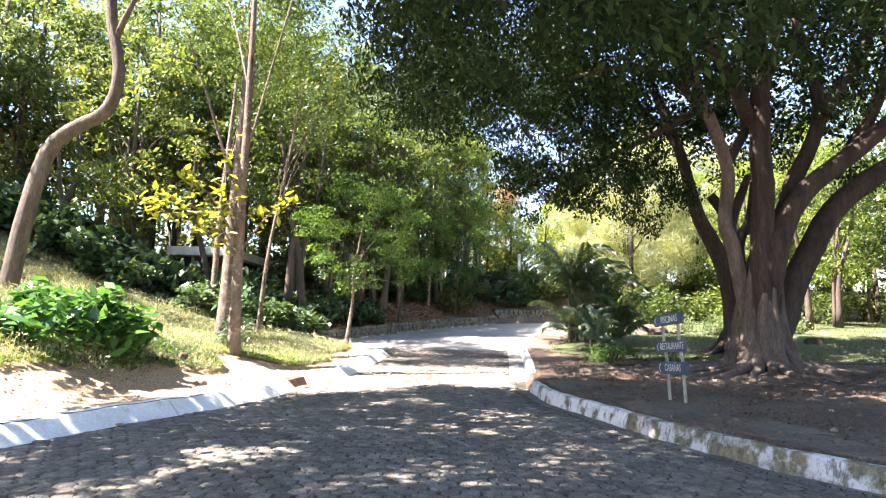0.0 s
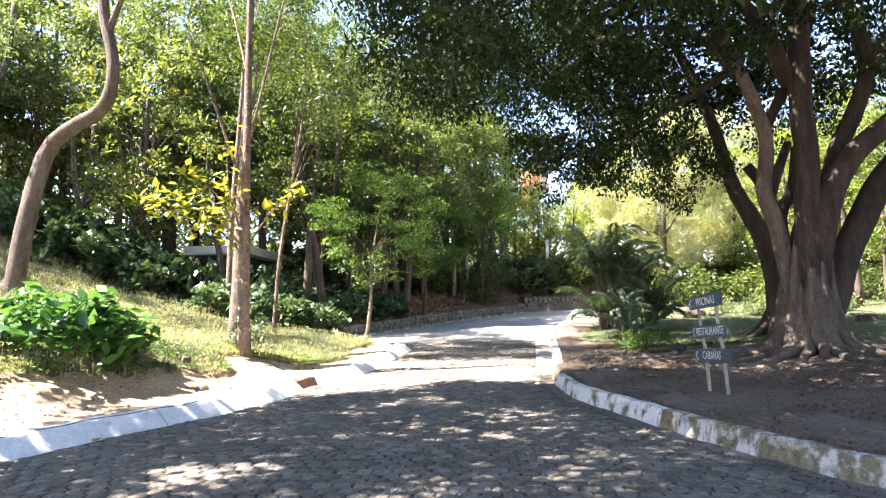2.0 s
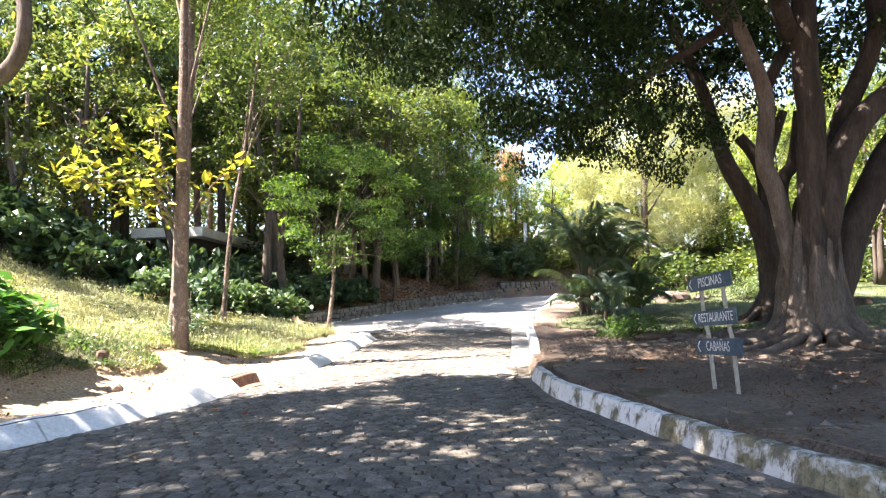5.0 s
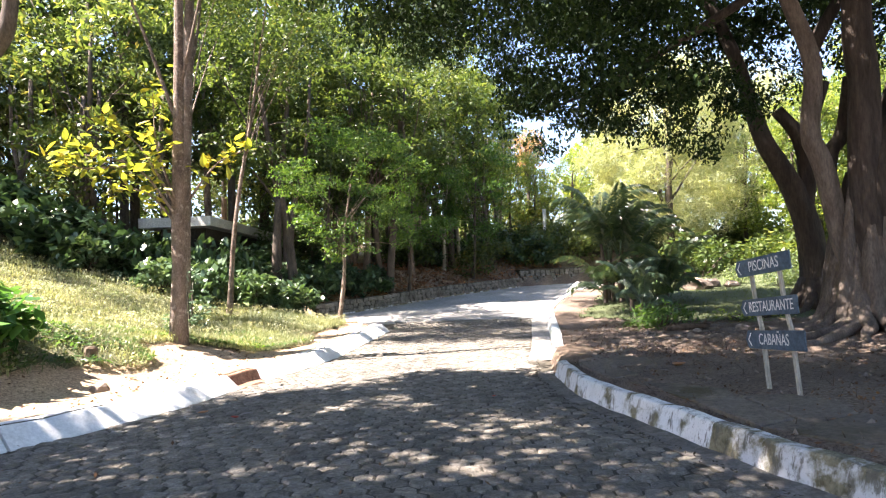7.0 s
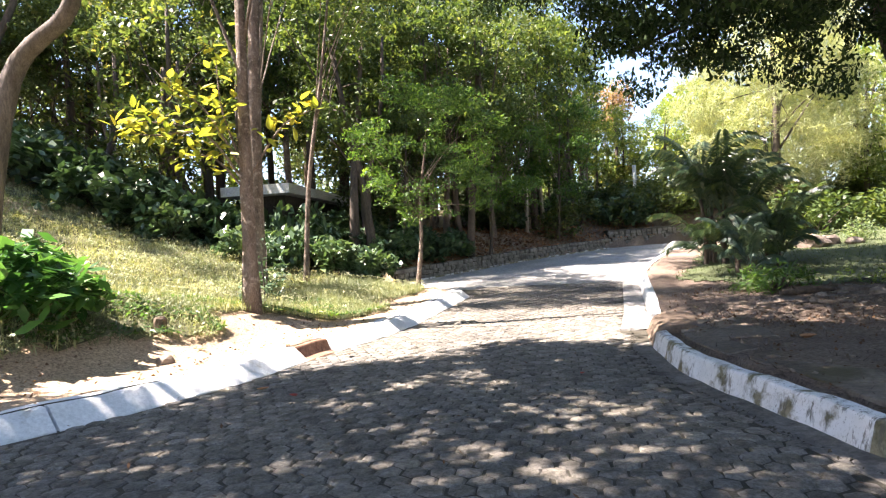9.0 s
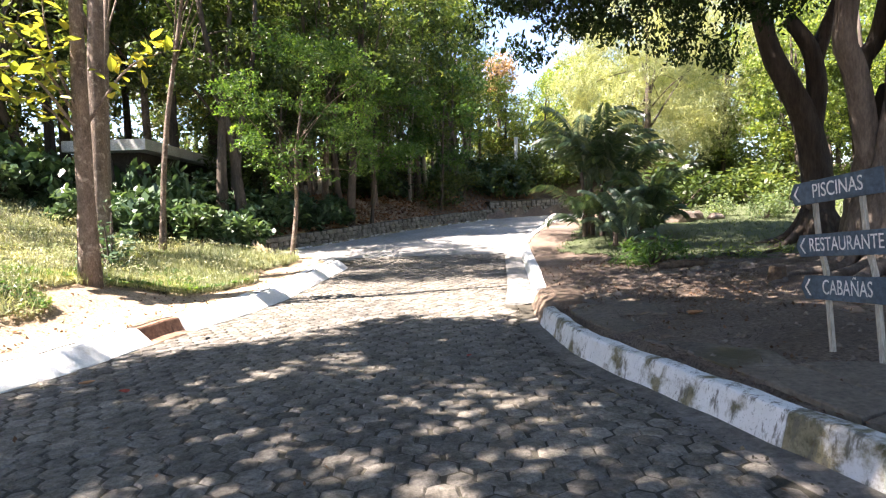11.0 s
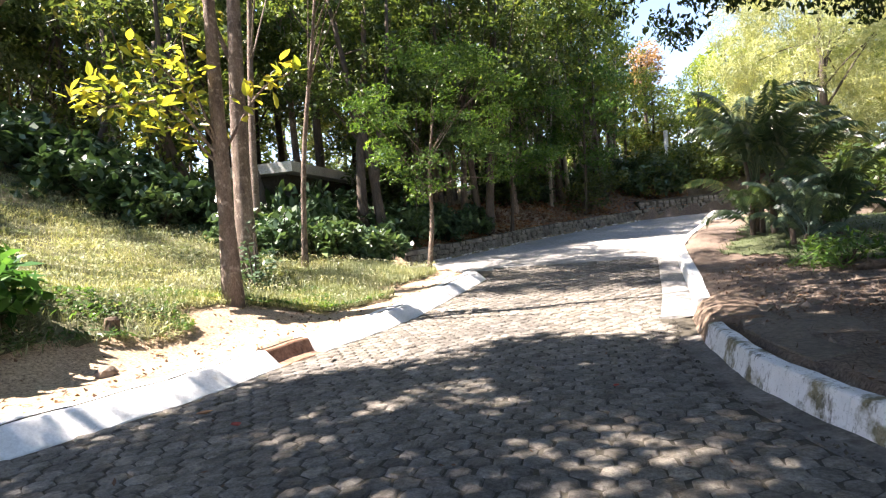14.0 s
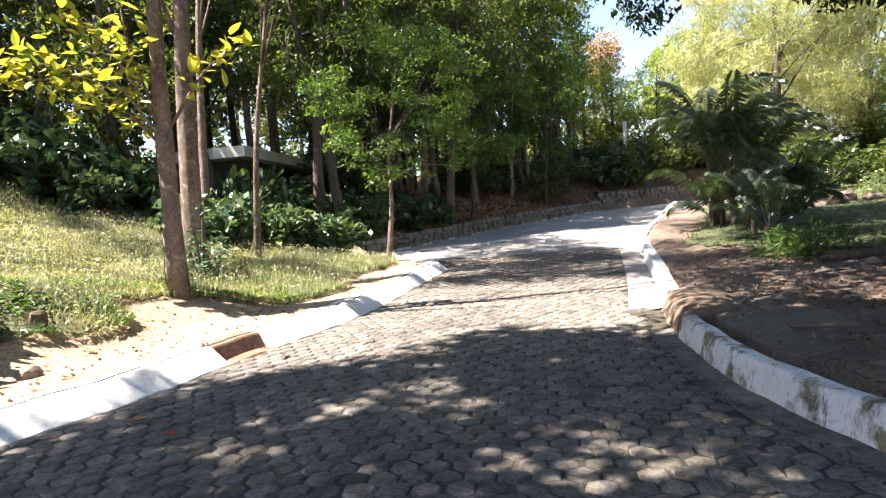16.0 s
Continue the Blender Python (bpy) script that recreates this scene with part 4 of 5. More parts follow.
# ---- the crooked tree on the bank ----
def crooked_tree():
    rng = np.random.default_rng(9)
    x, y = -12.0, 17.0
    z = land1(x, y)
    t = thing("crooked_tree", "crooked tree leaning over the grass bank", "tree", at=(x, y, z))
    h = 2.45 - z
    p = [(0, 0, -.3), (.2, 0, .5 * h), (.4, 0, h), (.55, .1, h + 1.6), (.75, .3, h + 3.2), (1.05, .4, h + 4.0), (1.7, .35, h + 4.45), (2.35, .25, h + 4.75), (2.7, .2, h + 5.3), (2.72, .2, h + 6.3), (2.45, .2, h + 7.4), (2.3, .2, h + 9.0)]
    part("trunk", trunk_mesh(p, 0.27, 0.13, M_ROOT, 12, 9, 34, 1.3, limbs=[(((2.6, .2, h + 7.0), (3.3, -.2, h + 8.0), (4.4, -.5, h + 9.5)), .1, .04)]), t)
    blobs = [(rng.uniform(-4, 4), rng.uniform(-1.5, 3.5), rng.uniform(7.6, 11.5), rng.uniform(.35, .85)) for _ in range(90)]
    blobs = [b for b in blobs if not sunlit(b[0] + x, b[1] + y, b[2] + z)]
    part("crown", quads_mesh("crown", leaf_quads(clumps(blobs, 260, rng, .45), 0.16, rng, .35, .4), L_HILL), t)


crooked_tree()


# ---- the branch of large yellow leaves on the verge tree ----
def yellow_branch():
    rng, rnd = np.random.default_rng(17), random.Random(17)
    t = thing("leafy_branch", "side branch with large yellow and lime leaves beside the trunk", "branch", at=(0, 0, 0))
    twigs, centres = [], []
    roots = [((-5.75, 17.65, 3.4), (-6.6, 17.4, 4.5), (-8.3, 17.2, 4.85)), ((-5.75, 17.65, 3.6), (-6.5, 17.6, 4.9), (-7.3, 17.7, 5.6)), ((-5.75, 17.65, 3.7), (-6.1, 17.5, 4.9), (-6.2, 17.5, 6.2)),
             ((-5.75, 17.7, 3.2), (-6.3, 17.4, 3.9), (-7.0, 17.2, 3.95)), ((-5.7, 17.9, 3.6), (-5.1, 18.2, 4.6), (-4.5, 18.5, 5.0)), ((-6.6, 17.4, 4.5), (-7.4, 17.0, 4.4), (-7.9, 16.9, 4.5))]
    for pts in roots:
        q = smooth_path(pts, 10)
        twigs.append(tube(q, [.035 - .0028 * i for i in range(10)], 6))
        for p in q[3:]:
            for _ in range(6):
                centres.append(p + rng.normal(0, .17, 3) + np.array([0, 0, .05]))
    for v, f in twigs:
        part("twig", mesh_of("twig", v, f, M_BARK, True), t)
    v, f = [], []
    for c in centres:
        az, pitch, s = rnd.uniform(0, 6.28), rnd.gauss(-.1, .5), rnd.uniform(.2, .36)
        a = Vector((math.cos(az) * math.cos(pitch), math.sin(az) * math.cos(pitch), math.sin(pitch)))
        w = Vector((-math.sin(az), math.cos(az), rnd.gauss(0, .35))).normalized()
        up = a.cross(w)
        base = len(v)
        for u, k, dz in ((-.5, 0, 0), (-.2, .17, .04), (.1, .25, .05), (.35, .18, .03), (.5, 0, -.05), (.35, -.18, .03), (.1, -.25, .05), (-.2, -.17, .04)):
            v.append(Vector(c) + a * (u * s) + w * (k * s) + up * (dz * s))
        f += [(base, base + 1, base + 2, base + 3, base + 4), (base, base + 4, base + 5, base + 6, base + 7)]
    part("leaves", mesh_of("leaves", v, f, L_YELLOW), t)


yellow_branch()

# broad-leaved bush at the foot of the bank
shrub("garden_bush", "lush bush of long bright green leaves at the roadside", (-7.75, 13.2, land1(-7.75, 13.2) - .1), 1.6, 1.25, 84, 150, 0.36, L_BUSH, 71, 0.45, 0.25, "", (.2, .5))
shrub("small_bush", "small yellowish green bush on the island", (5.35, 20.2, land1(5.35, 20.2)), 0.85, 0.6, 40, 330, 0.2, L_SMALLTREE, 72, 0.25, -0.3, "", (.18, .3))
shrub("small_bush", "low patch of yellow-green weeds at the edge of the lawn", (7.5, 20.3, land1(7.5, 20.3)), 0.9, 0.3, 26, 330, 0.11, L_YELLOWGREEN, 74, 0.4, 0, "", (.12, .22))
shrub("verge_bush", "small leafy bush between the slender trunks", (-6.35, 19.6, land1(-6.35, 19.6)), 0.5, 1.5, 26, 240, 0.15, L_SHEEN, 73, 0.5, 0.2, "", (.18, .32))


# ---- palm ----
def palm(at, h, n_fronds, seed, frond, mat, label, stems=5, wide=1.0):
    """A clump of stems; each frond arches up and out, its leaflets hanging from the rib."""
    rnd = random.Random(seed)
    t = thing("palm", label, "palm", at=at)
    tops = []
    for k in range(stems):
        a = k * 2.4
        d = .12 + .09 * k
        top = (d * 1.15 * math.cos(a) * wide, d * 1.15 * math.sin(a) * wide, h * rnd.uniform(.18, .46))
        tops.append(top)
        part("stem", mesh_of("stem", *tube(smooth_path([(d * math.cos(a), d * math.sin(a), -.2), (top[0] * .8, top[1] * .8, top[2] * .5), top], 8), [.085 - .005 * i for i in range(8)], 8), M_BARK_DARK, True), t)
    for k in range(n_fronds):
        a = 2.4 * k + rnd.uniform(-.4, .4)
        x0, y0, z0 = tops[k % stems]
        low = k % 4 == 0
        up = rnd.uniform(.8, 1.15) if low else rnd.uniform(1.12, 1.52)
        z0 = z0 * (rnd.uniform(.1, .5) if low else 1)
        ln = frond * rnd.uniform(.72, 1.12) * (.75 if low else 1)
        bend = rnd.uniform(1.1, 2.0)
        pts = []
        for i in range(13):
            u = i / 12
            e = up - u * u * bend
            step = ln / 12
            last = pts[-1] if pts else (x0, y0, z0 - step * math.sin(up))
            pts.append((last[0] + math.cos(a) * math.cos(e) * step, last[1] + math.sin(a) * math.cos(e) * step, last[2] + math.sin(e) * step))
        v, f = tube(pts, [.02 - .0013 * i for i in range(13)], 4)
        p = smooth_path(pts, 44)
        size = .2 * frond
        for i in range(8, 44):
            u = i / 43
            d = p[i] - p[i - 1]
            d /= np.linalg.norm(d)
            for sg in (-1, 1):
                side = np.array([-math.sin(a) * sg, math.cos(a) * sg, 0])
                ll = size * math.sin(math.pi * min(1, .22 + u * .7)) ** .6 * rnd.uniform(.8, 1.1)
                mid = p[i] + (side * .55 + d * .42 + np.array([0, 0, .16])) * ll * .5
                tip = p[i] + (side * .72 + d * .72 + np.array([0, 0, -.38 - rnd.uniform(0, .3)])) * ll
                base = len(v)
                w = d * .03 + np.array([0, 0, .008])
                v += [p[i], mid + w, tip, mid - w]
                f.append((base, base + 1, base + 2, base + 3))
        part("frond", mesh_of("frond", v, f, mat), t)
    return t


palm((5.75, 26.6, land1(5.75, 26.6)), 5.0, 56, 81, 2.8, L_PALM, "tall clump of arching dark green palm fronds", 7)
palm((6.9, 25.2, land1(6.9, 25.2)), 1.9, 22, 82, 2.0, L_PALM, "young palm with spreading dark fronds", 3)
palm((5.6, 23.4, land1(5.6, 23.4)), 1.3, 16, 83, 1.45, L_DUSTY, "small palm with dusty bluish green fronds", 3)

# feathery pale tree beyond the island
tree("feathery_tree", "tall pale feathery tree with drooping needle sprays", (12.5, 42, land1(12.5, 42)), 11, 0.28, (2.0, 13.5), 5.2, 290, 330, 0.42, L_LIGHT, M_BARK_DARK, 91, aspect=0.075, droop=0.45, blob_r=(.5, 1.05), squash=.8, forks=16)
tree("feathery_tree", "tall pale feathery tree behind its neighbour", (19, 48, land1(19, 48)), 11, 0.28, (2.0, 13), 5.0, 160, 200, 0.46, L_LIGHT, M_BARK_DARK, 92, aspect=0.1, droop=0.45, blob_r=(.6, 1.1), squash=.8, forks=12)
tree("flowering_tree", "distant tree with a reddish brown top", (5.2, 55, land1(5.2, 55)), 8, 0.2, (6.0, 8.8), 1.3, 16, 130, 0.28, L_RUST, M_BARK_DARK, 93, blob_r=(.6, 1.1))


# ---- signpost ----
SIGN_AT, SIGN_TURN = (4.13, 11.80), -78.5           # the boards face the lane
BOARDS = (("PISCINAS", 0.08, 1.757, 0.93, 0.21, 5.4, 0.56, 0.02), ("RESTAURANTE", 0.15, 1.282, 0.93, 0.205, 4.5, 0.81, 0.03), ("CABA\u00d1AS", 0.22, 0.904, 0.95, 0.22, 3.2, 0.53, -0.02))


def signpost():
    t = thing("signpost", "wooden signpost with three slate blue arrow boards", "sign", at=(0, 0, 0))

    def box(x0, x1, z0, z1, ya, yb, tip=0.0):
        zm = (z0 + z1) / 2
        prof = [(x0, z0 * .95), (x1, z0), (x1, z1), (x0, z1 * .95)] + ([(x0 - tip, zm)] if tip else [])
        n = len(prof)
        v = [(x, ya, z) for x, z in prof] + [(x, yb, z) for x, z in prof]
        f = [tuple(range(n)), tuple(range(n, 2 * n))[::-1]] + [(i, i + n, (i + 1) % n + n, (i + 1) % n) for i in range(n)]
        bm = bmesh.new()
        vs = [bm.verts.new(p) for p in v]
        for q in f:
            bm.faces.new([vs[i] for i in q])
        bmesh.ops.recalc_face_normals(bm, faces=bm.faces)
        bmesh.ops.bevel(bm, geom=list(bm.edges), offset=0.004, segments=1, affect="EDGES")
        me = bpy.data.meshes.new("board")
        bm.to_mesh(me)
        bm.free()
        return me
    ux, uy = math.cos(radians(SIGN_TURN)), math.sin(radians(SIGN_TURN))

    def spot(along, z, off=0.0):
        return (SIGN_AT[0] + ux * along - uy * off, SIGN_AT[1] + uy * along + ux * off, z)
    for k, s in enumerate((0.0, 0.5)):
        z0 = land1(*spot(s, 0)[:2])
        pts = [spot(s + .03, z0 - .3), spot(s - .07, z0 + .7), spot(s - .15, 1.3), spot(s - .22, 1.84)]
        part("post", mesh_of("post", *tube(pts, [.03, .029, .028, .027], 6, .04, random.Random(k)), M_WOOD_GREY), t)
    for text, along, zc, w, h, tilt, fill, shift in BOARDS:
        m = Matrix.Translation(spot(along, zc, -.045)) @ Matrix.Rotation(radians(SIGN_TURN), 4, "Z") @ Matrix.Rotation(radians(-tilt), 4, "Y")
        me = box(-w / 2, w / 2, -h / 2, h / 2, -0.011, 0.011, 0.05)
        me.materials.append(M_BOARD)
        b = part("board", me, t)
        b.matrix_basis = m
        cu = bpy.data.curves.new("words", "FONT")
        cu.body = text
        cu.align_x, cu.align_y = "CENTER", "CENTER"
        cu.size = h * 0.84
        cu.extrude = 0.0012
        tmp = new("words", cu)
        bpy.context.view_layer.update()
        lm = bpy.data.meshes.new_from_object(tmp.evaluated_get(bpy.context.evaluated_depsgraph_get()))
        bpy.data.objects.remove(tmp)
        lm.materials.clear()
        lm.materials.append(M_LETTER)
        width = max(v.co.x for v in lm.vertices) - min(v.co.x for v in lm.vertices)
        words = part("lettering", lm, b, "white hand-painted capitals reading " + text)
        words.matrix_basis = Matrix.Translation((shift * w, -0.0135, 0)) @ Matrix.Rotation(math.pi / 2, 4, "X") @ Matrix.Diagonal((w * fill / width, 1, 1, 1))
        av, af = [], []
        for sgn in (-1, 1):
            i = len(av)
            av += [(-w / 2 + .0, -.0135, 0), (-w / 2 + .022, -.0135, 0), (-w / 2 + .075, -.0135, sgn * h * .34), (-w / 2 + .053, -.0135, sgn * h * .34)]
            af.append((i, i + 1, i + 2, i + 3))
        part("arrow", mesh_of("arrow", av, af, M_LETTER), b, "white painted arrow head")
    return t


signpost()


# ---- stone wall along the bend ----
def stone(rnd, w, h, d):
    v = []
    for sx in (-1, 1):
        for sy in (-1, 1):
            for sz in (-1, 1):
                v.append((sx * w / 2 * rnd.uniform(.8, 1), sy * d / 2 * rnd.uniform(.8, 1), sz * h / 2 * rnd.uniform(.8, 1)))
    f = [(0, 1, 3, 2), (4, 6, 7, 5), (0, 4, 5, 1), (2, 3, 7, 6), (0, 2, 6, 4), (1, 5, 7, 3)]
    bm = bmesh.new()
    vs = [bm.verts.new(p) for p in v]
    for q in f:
        bm.faces.new([vs[i] for i in q])
    bmesh.ops.bevel(bm, geom=list(bm.edges), offset=min(w, h) * .18, segments=1, affect="EDGES")
    me = bpy.data.meshes.new("stone")
    bm.to_mesh(me)
    bm.free()
    me.materials.append(M_STONE)
    return me


def stone_wall():
    rnd = random.Random(6)
    line = np.array([(-5.3, 28.0), (-3.2, 31.5), (-0.5, 36.0), (3.2, 40.4)])
    far_line = np.array([(3.3, 40.7), (8.6, 43.2), (14, 44.8)])
    for pts, h, nm, back in ((line, .55, "wall_stone", -.5), (far_line, .98, "wall_far", -1.3)):
        p = smooth_path(pts, 40)
        d = np.gradient(p, axis=0)
        d /= np.linalg.norm(d, axis=1)[:, None]
        verts, faces = [], []
        for (x, y), (dx, dy) in zip(p, d):
            z = float(road_z(y))
            for o, up in ((0, -.1), (0.02, h - .03), (back, h - .03), (back - .02, -.1)):
                verts.append((x + dy * o, y - dx * o, z + up))
        for i in range(39):
            for k in range(3):
                q = 4 * i + k
                faces.append((q, q + 1, q + 5, q + 4))
        faces += [(0, 1, 2, 3), (159, 158, 157, 156)]
        wl = tagged(new(nm, mesh_of(nm, verts, faces, M_JOINT)), "low retaining wall of rough grey field stones along the bend" if h < .9 else "taller dark stone wall where the lane bends away", "wall", kind="structure")
        kinds = [stone(rnd, rnd.uniform(.26, .4), rnd.uniform(.16, .22), .16) for _ in range(9)]
        length = np.concatenate([[0], np.cumsum(np.linalg.norm(np.diff(p, axis=0), axis=1))])
        for row in range(round(h / .18)):
            s = rnd.uniform(0, .2)
            while s < length[-1]:
                x, y = np.interp(s, length, p[:, 0]), np.interp(s, length, p[:, 1])
                dx, dy = np.interp(s, length, d[:, 0]), np.interp(s, length, d[:, 1])
                ob = part("stone", rnd.choice(kinds), wl)
                ob.matrix_basis = Matrix.Translation((x - dy * .02, y + dx * .02, float(road_z(y)) + .08 + .175 * row + rnd.uniform(-.02, .02))) @ Matrix.Rotation(math.atan2(dy, dx) + rnd.uniform(-.1, .1), 4, "Z") @ Matrix.Rotation(rnd.uniform(-.1, .1), 4, "Y")
                s += rnd.uniform(.27, .4)
    kb = new("kerb_wall_foot", kerb([tuple(q) for q in smooth_path(line - np.array([[-.12, .12]]), 30)], [(0.05, -.03), (0.04, .05), (-.04, .05), (-.06, -.03)], M_KERB_OLD, "kerb", ""))
    tagged(kb, "thin whitewashed edging at the foot of the stone wall", "kerb", kind="structure")


# ---- house among the trees ----
def house():
    t = thing("house", "low house with a white flat roof slab, half hidden by shrubs", "house", at=(0, 0, 0))

    def block(x0, x1, y0, y1, z0, z1, mat, name):
        v = [(x, y, z) for x in (x0, x1) for y in (y0, y1) for z in (z0, z1)]
        return mesh_of(name, v, [(0, 1, 3, 2), (4, 6, 7, 5), (0, 4, 5, 1), (2, 3, 7, 6), (0, 2, 6, 4), (1, 5, 7, 3)], mat)
    part("wall", block(-12.1, -10.2, 29.2, 35.5, 1.2, 4.4, M_HOUSE_SHADED, "wall"), t)
    part("roof", block(-12.6, -9.65, 28.4, 36.2, 4.4, 4.78, M_WHITE, "roof"), t, "white flat roof slab")


house()


# ---- small things ----
def post_pair():
    for dx, dy in ((0, 0), (.27, .1)):
        x, y = -6.25 + dx, 29.0 + dy
        t = thing("marker_post", "short grey concrete marker post", "post", "pair of marker posts", at=(x, y, land1(x, y)))
        part("shaft", mesh_of("shaft", *tube([(0, 0, -.3), (0, 0, .3), (0, 0, .66), (0, 0, .72)], [.11, .10, .09, .05], 8), M_KERB_OLD), t)
    x, y = 5.45, 46.0
    t = thing("white_pole", "white painted pole among far trees", "pole", at=(x, y, land1(x, y)))
    part("shaft", mesh_of("shaft", *tube([(0, 0, -.3), (0, 0, 1.5), (0, 0, 2.8)], [.13, .12, .12], 8), M_WHITE), t)


post_pair()


def rocks():
    rnd = random.Random(12)
    for x, y, s in ((9.5, 29.6, .55), (10.2, 30.1, .42), (10.8, 29.5, .3), (6.4, 18.0, .16), (6.7, 18.2, .12), (-5.05, 13.75, .14), (6.05, 18.6, .1), (5.6, 18.4, .12), (7.0, 17.0, .1), (5.2, 17.6, .09)):
        bm = bmesh.new()
        bmesh.ops.create_icosphere(bm, subdivisions=2, radius=s)
        for v in bm.verts:
            v.co *= rnd.uniform(.8, 1.15)
            v.co.z *= .62
        me = bpy.data.meshes.new("rock")
        bm.to_mesh(me)
        bm.free()
        me.materials.append(M_ROCK)
        ob = tagged(new("rock", me), "weathered brown rock lying on the ground", "rock", "scattered rocks")
        ob.matrix_basis = Matrix.Translation((x, y, land1(x, y) + s * .3)) @ Matrix.Rotation(rnd.uniform(0, 6), 4, "Z")
    for x, y, r in ((-5.95, 14.9, .1), (6.1, 16.4, .13), (14.2, 24.5, .3)):
        t = thing("tree_stump", "short dark weathered tree stump", "stump", "stumps", at=(x, y, land1(x, y)))
        part("wood", mesh_of("wood", *tube([(0, 0, -.1), (0, 0, .06), (.02, 0, .2), (.02, 0, .23)], [r * 1.4, r * 1.1, r, r * .7], 11, .1, rnd), M_STUMP), t)


rocks()


def old_log(x, y):
    rnd = random.Random(19)
    t = thing("log", "dark rotting log lying on the soil among rubble", "log", at=(x, y, land1(x, y)))
    q = smooth_path([(-.6, -.1, .05), (-.2, .03, .07), (.3, .0, .08), (.65, .12, .06)], 12)
    part("wood", mesh_of("wood", *tube(q, [.05, .07, .085, .09, .09, .085, .09, .08, .075, .07, .06, .04], 10, .14, rnd), M_STUMP), t)
    for a, b in (((-.3, .0, .1), (-.4, -.1, .2)), ((.3, .03, .11), (.38, .0, .23))):
        part("snag", mesh_of("snag", *tube([a, b], [.045, .02], 6, .1, rnd), M_STUMP), t)


old_log(5.75, 19.3)


def fallen_leaves():
    rnd = random.Random(14)
    for x, y, s, mat, label in ((3.82, 14.05, .3, M_ORANGE, "large curled orange dry leaf on the soil"), (0.99, 13.37, .09, M_RED, "small red fallen leaf on the paving"), (-2.92, 12.62, .16, M_ORANGE, "brown fallen leaf on the paving"),
                                (-2.34, 12.24, .15, M_RED, "reddish fallen leaf on the paving"), (-2.67, 15.11, .13, M_STUMP, "dark dry leaf on the paving"), (-4.6, 9.6, .2, M_ORANGE, "orange fallen leaf beside the kerb"), (-5.2, 14.9, .14, M_ORANGE, "brown dry leaf on the verge")):
        z = max(land1(x, y), float(road_z(y)) + .03)
        n, v, f = 8, [], []
        for i in range(n + 1):
            u = i / n
            w = math.sin(math.pi * u) ** .8 * s * .28 + .002
            cz = .12 * s * (2 * u - 1) ** 2 + .015
            v += [(u * s - s / 2, -w, cz + w * .5), (u * s - s / 2, 0, cz), (u * s - s / 2, w, cz + w * .5)]
        for i in range(n):
            q = 3 * i
            f += [(q, q + 1, q + 4, q + 3), (q + 1, q + 2, q + 5, q + 4)]
        ob = tagged(new("fallen_leaf", mesh_of("leaf", v, f, mat, True)), label, "leaf", "fallen leaves")
        ob.matrix_basis = Matrix.Translation((x, y, z)) @ Matrix.Rotation(rnd.uniform(0, 6), 4, "Z")


fallen_leaves()


# ---- ground cover ----
L_SEED = leaf_material("seed_head", [(0.0, G(.3, .3, .19)), (1.0, G(.52, .5, .36))], .3, .7, .2)
L_WEED = leaf_material("weed_leaf", [(0.0, G(.14, .18, .085)), (0.6, G(.26, .29, .155)), (0.88, G(.42, .42, .28)), (1.0, G(.7, .67, .55))], 0.22, 0.6, 0.2)


def cover(name, label, cat, x0, x1, y0, y1, n, keep, size, mat, seed, aspect, droop, lift, flat=.4):
    rng = np.random.default_rng(seed)
    x, y = rng.uniform(x0, x1, n), rng.uniform(y0, y1, n)
    k = keep(x, y, rng)
    x, y = x[k], y[k]
    z = np.maximum(land(x, y), np.where((left_edge(y) < x) & (x < right_edge(y)), road_z(y) + .035, -9))
    c = np.stack([x, y, z + lift], 1)
    return tagged(new(name, quads_mesh(name, leaf_quads(c, size, rng, aspect, droop, flat=flat), mat)), label, cat, kind="stuff")


def patch(x, y, s=1.0):
    return np.sin(.9 * x * s + 1.3) * np.sin(1.1 * y * s) + .5 * np.sin(2.3 * x * s - y * s)


def bank(x, y):
    return left_edge(y) - x


def grassy(x, y):
    d = bank(x, y)
    return (d > 2.5 + .5 * patch(x, y, 1.4) - np.clip(y - 17.2, 0, 2.5) * .55) & (y > 11 + .4 * patch(x, y)) & (y < 26.0) & (x > -30)


def lawny(x, y):
    d = x - right_edge(y)
    return (d > 1.4 + .4 * patch(x, y)) & (y > 19.6 + .5 * patch(x, y, .8) - np.clip(x - 9, 0, 6) * .6)


cover("grass", "fine pale seeding grass on the sunny bank", "grass", -26, -2.5, 10, 26.5, 150000, lambda x, y, r: grassy(x, y), 0.16, L_GRASS, 101, .09, -.7, .08)
cover("grass", "tall straw coloured grass fringe at the foot of the bank", "grass", -10, -2.5, 16, 26.3, 40000, lambda x, y, r: grassy(x, y) & (bank(x, y) < 3.6), 0.26, L_GRASS, 102, .06, -1.0, .12)
cover("ground_cover", "low leafy weeds with tiny pale flowers on the bank", "weeds", -22, -3, 10.5, 26, 90000, lambda x, y, r: grassy(x, y) & (patch(x, y, 2.2) + .6 * patch(y, x, 5.0) + r.normal(0, .3, len(x)) > .25), 0.09, L_WEED, 108, .55, .1, .13)
cover("grass", "tall thin grass stems standing above the turf", "grass", -20, -2.5, 10.5, 26, 42000, lambda x, y, r: grassy(x, y) & (patch(x, y, 1.7) + r.normal(0, .5, len(x)) > -.1), 0.34, L_GRASS, 111, .028, -1.15, .17)
